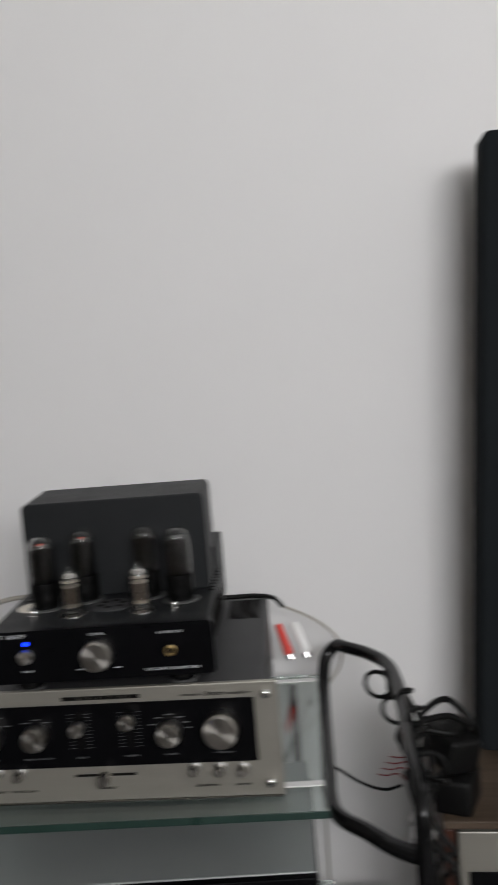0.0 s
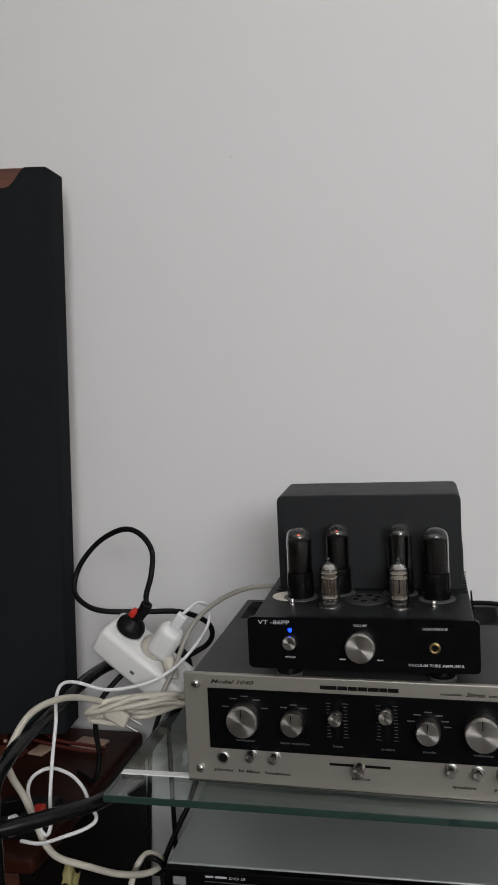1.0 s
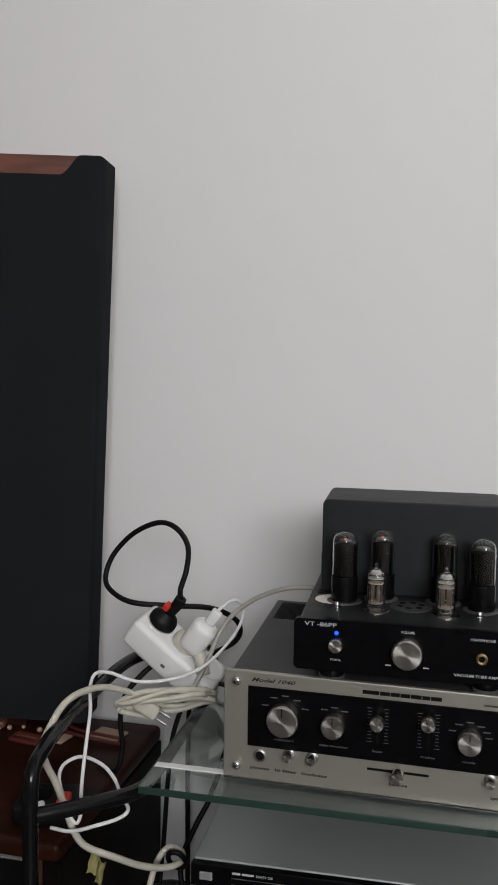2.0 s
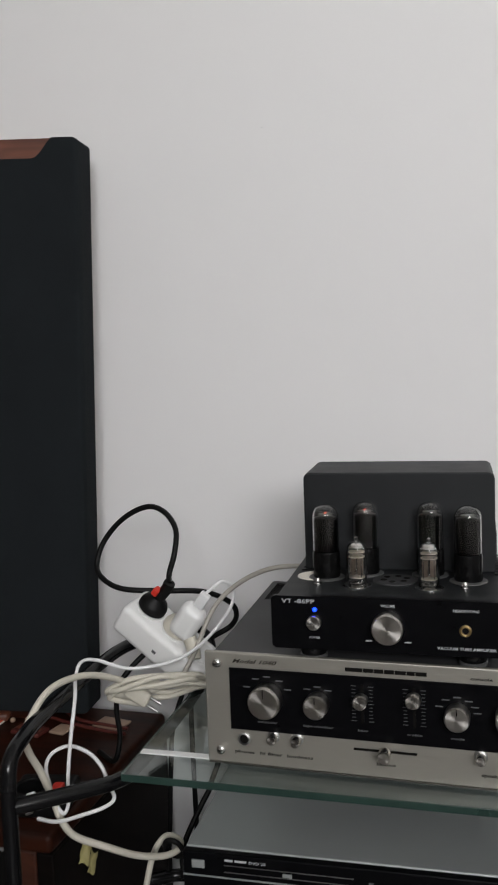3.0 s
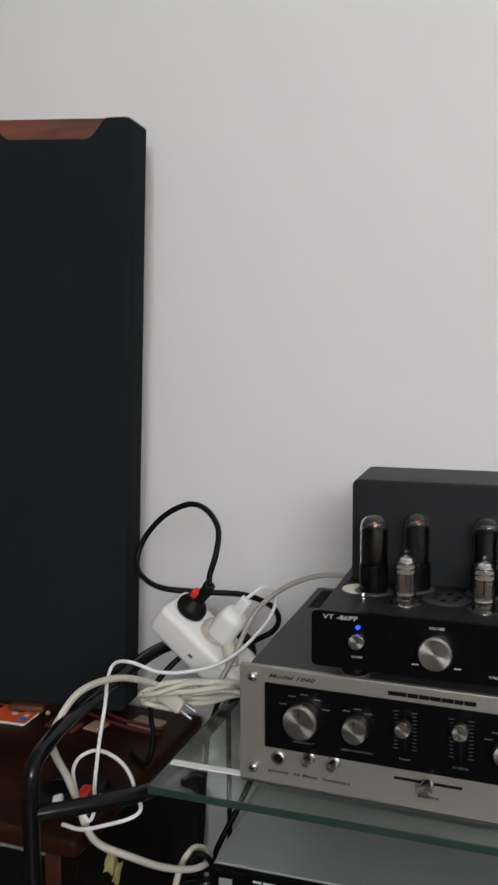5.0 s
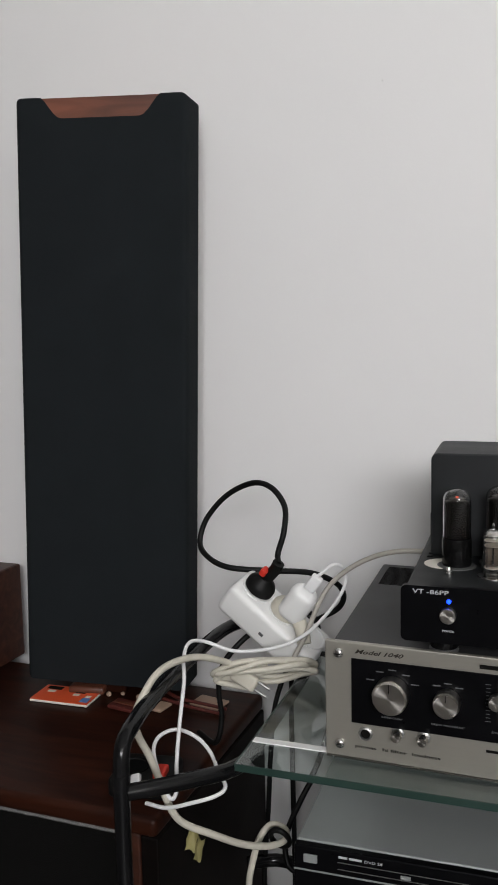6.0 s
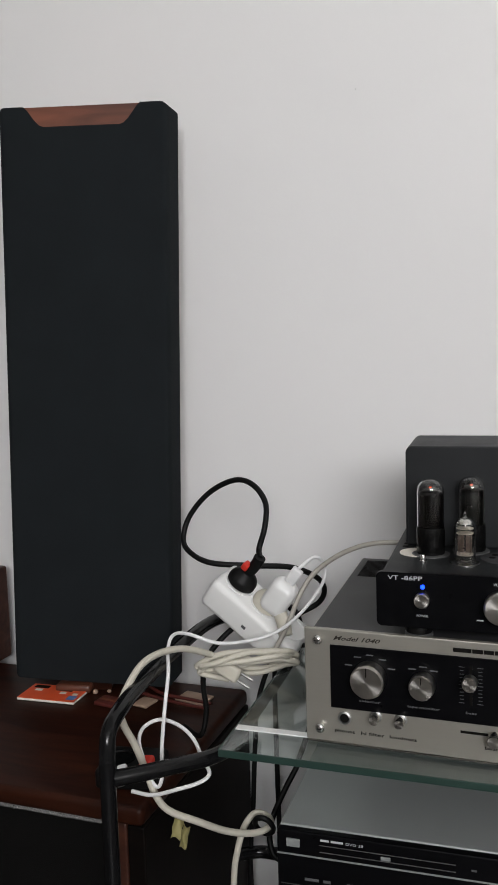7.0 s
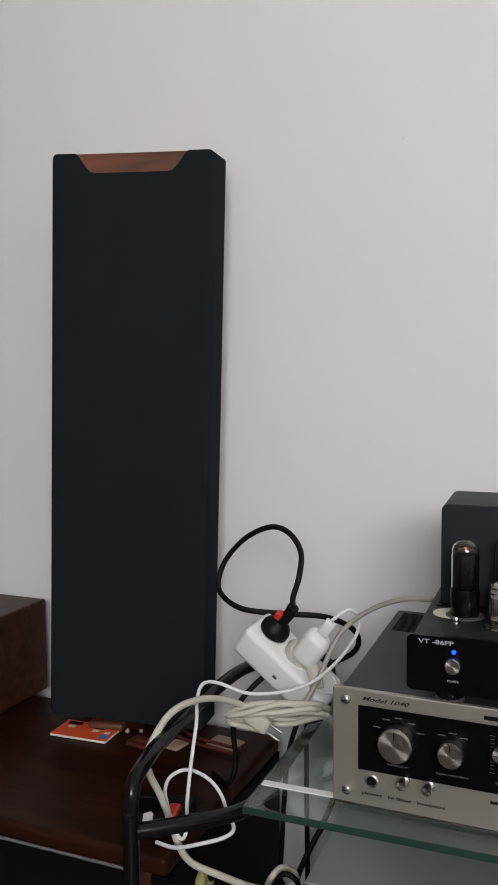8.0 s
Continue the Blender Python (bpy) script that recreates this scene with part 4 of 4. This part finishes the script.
mains_adapter(pose(0.088, 0.972, 0.5655, 0, 0, 70), "black mains adapter lying on the brown cabinet")
mains_adapter(pose(0.080, 0.982, 0.6120, 9, -7, 118), "black mains adapter lying on top of another")
for i in range(3):
    cable("tangled_black_cable", [(0.030 + 0.008 * i, 0.945, 0.675), (0.055, 0.950, 0.668 + 0.012 * i), (0.085, 0.955 + 0.02 * i, 0.660 + 0.012 * i), (0.096 + 0.008 * i, 0.985, 0.655), (0.098 + 0.006 * i, 1.01, 0.62), (0.085 + 0.008 * i, 1.02, 0.571)], 0.0038, RUBBER, "black cable in a tangle on the rack's tube", "tangled cables")


# ---- small things on the wooden cabinet ----
CT = 0.5656
card = thing("orange_card", pose(-0.938, 1.0325, CT, 0, 0, 5), "orange printed card with white edges lying on the wood", "card")
part("card_body", box(-0.047, 0.047, -0.027, 0.027, 0.0, 0.0035, 0.0012), PAPER, card)
part("print", box(-0.0465, 0.0465, -0.0262, 0.0265, 0.0037, 0.0041, 0.0), ORANGE, card, "orange printed face")
for x0, x1, y0, y1, mt in ((-0.040, -0.016, 0.012, 0.022, INK), (-0.034, -0.022, 0.002, 0.009, PAPER), (0.004, 0.026, 0.008, 0.016, INK), (0.010, 0.020, -0.002, 0.005, PAPER), (0.030, 0.043, -0.020, -0.006, BLUEP), (0.032, 0.040, -0.004, 0.003, PAPER)):
    part("print_bar", box(x0, x1, y0, y1, 0.0043, 0.0046), mt, card)
bs = thing("black_power_strip", pose(-0.684, 0.834, CT, 0, 0, 12), "black extension socket with a red switch lying on the wood", "power strip")
smooth(part("housing", box(-0.050, 0.024, -0.014, 0.052, 0, 0.024, 0.005, 3), RUBBER, bs), 50)
part("switch", box(0.004, 0.018, -0.013, 0.012, 0.0242, 0.034, 0.003), RED, bs, "red rocker switch")
for u in (-0.028,):
    smooth(part("socket", lathe([(0.019, 0.0241), (0.019, 0.0255), (0.017, 0.0258), (0.016, 0.0244), (0, 0.0244)], 28, Matrix.Translation((u, 0.018, 0))), BAKELITE, bs), 40)
up = thing("white_usb_plug", basis((-0.686, 0.800, 0.5975), (0.85, 0.2, 0.3), (0.35, -0.75, -0.45)) @ Matrix.Diagonal((1.15, 1.15, 1.15, 1)), "small white cable plug lying on the black socket", "plug")
smooth(part("plug_body", box(-0.005, 0.005, -0.003, 0.003, -0.009, 0.007, 0.0018, 3), WHITEC, up), 50)
part("contact", box(-0.0036, 0.0036, -0.0014, 0.0014, 0.0072, 0.014), ZINC, up)
sg = thing("spectacles", pose(-0.755, 1.055, CT, 0, 0, -8), "maroon folded spectacles with pale tips lying on the wood", "spectacles")
smooth(part("temple", tube([(-0.075, 0.012, 0.004), (-0.03, 0.002, 0.006), (0.02, -0.002, 0.006), (0.065, 0.004, 0.004)], 0.0026, 10, 6), MAROON, sg), 60)
smooth(part("temple", tube([(-0.070, 0.040, 0.004), (-0.02, 0.012, 0.008), (0.03, 0.012, 0.008), (0.06, 0.018, 0.005)], 0.0026, 10, 6), MAROON, sg), 60)
smooth(part("tip", box(0.000, 0.048, 0.012, 0.046, 0.0005, 0.0045, 0.002, 3), TAN, sg, "pale tan tip"), 50)
smooth(part("tip", box(-0.046, -0.020, -0.030, 0.000, 0.0005, 0.0045, 0.002, 3), TAN, sg, "pale tip"), 50)
pouch = thing("brown_pouch", pose(-0.915, 1.060, CT, 0, 0, 14), "small glossy brown leather pouch at the loudspeaker's foot", "pouch")
smooth(part("pouch_body", box(-0.030, 0.026, -0.014, 0.010, 0.0, 0.0130, 0.005, 3), MAHOGANY, pouch), 50)
for i, (x, y, r) in enumerate(((-0.880, 1.056, 0.0042), (-0.862, 1.066, 0.0033), (-0.832, 1.061, 0.0046))):
    bead = thing("wooden_bead", pose(x, y, CT, 0, 0, 20 * i), "small pale wooden bead lying by the loudspeaker", "bead", "loose beads")
    smooth(part("bead_body", lathe([(r * 0.3, 0), (r * 0.8, r * 0.25), (r, r * 0.8), (r * 0.8, r * 1.4), (r * 0.3, r * 1.65)], 14), TAN, bead), 60)
tag = thing("yellow_tape_tag", pose(-0.606, 0.787, 0.553, 0, 12, 15), "yellowed tape flag stuck on the cream cable", "tape")
for x0, x1, z0, z1, bend in ((-0.010, 0.001, -0.013, 0.010, 0.004), (0.001, 0.009, -0.021, 0.007, -0.005)):
    bm = bmesh.new()
    bmesh.ops.create_grid(bm, x_segments=5, y_segments=8, size=0.5)
    for v in bm.verts:
        u, w = v.co.x + 0.5, v.co.y + 0.5
        edge = 0.0005 * math.sin(9 * w + 40 * x0)
        v.co = Vector((x0 + (x1 - x0) * u + edge, bend * math.sin(3.1 * u) * (0.4 + w) + 0.0012 * math.sin(7 * w + 5 * u), z0 + (z1 - z0) * w + 0.0006 * math.sin(5 * u + x0 * 90)))
    bmesh.ops.solidify(bm, geom=bm.faces[:], thickness=0.0005)
    smooth(part("tape_flap", bm, YELLOWTAG, tag), 60)

cable("black_side_wire", [(-0.536, 0.985, 0.700), (-0.510, 0.955, 0.712), (-0.488, 0.935, 0.708), (-0.468, 0.925, 0.703), (-0.448, 0.925, 0.704)], 0.0030, RUBBER, "short black wire running to the silver amplifier's side")
knot = [(-0.542 + 0.011 * math.cos(b), 0.872 - 0.006 * math.sin(b), 0.521 + 0.013 * math.sin(b)) for b in (2 * math.pi * k / 9 for k in range(13))]
cable("black_cable_knot", knot, 0.0032, RUBBER, "black cable knotted round the cream cable")
packet = thing("maroon_packet", pose(-0.835, 1.030, CT, 0, 0, -6), "flat maroon paper packet with a brown fold on the wood", "packet")
part("wrapper", box(-0.024, 0.026, -0.014, 0.014, 0.0, 0.0060, 0.002), MAROON, packet)
part("fold", box(-0.020, 0.022, -0.004, 0.003, 0.0061, 0.0072, 0.0005), MAHOGANY, packet)
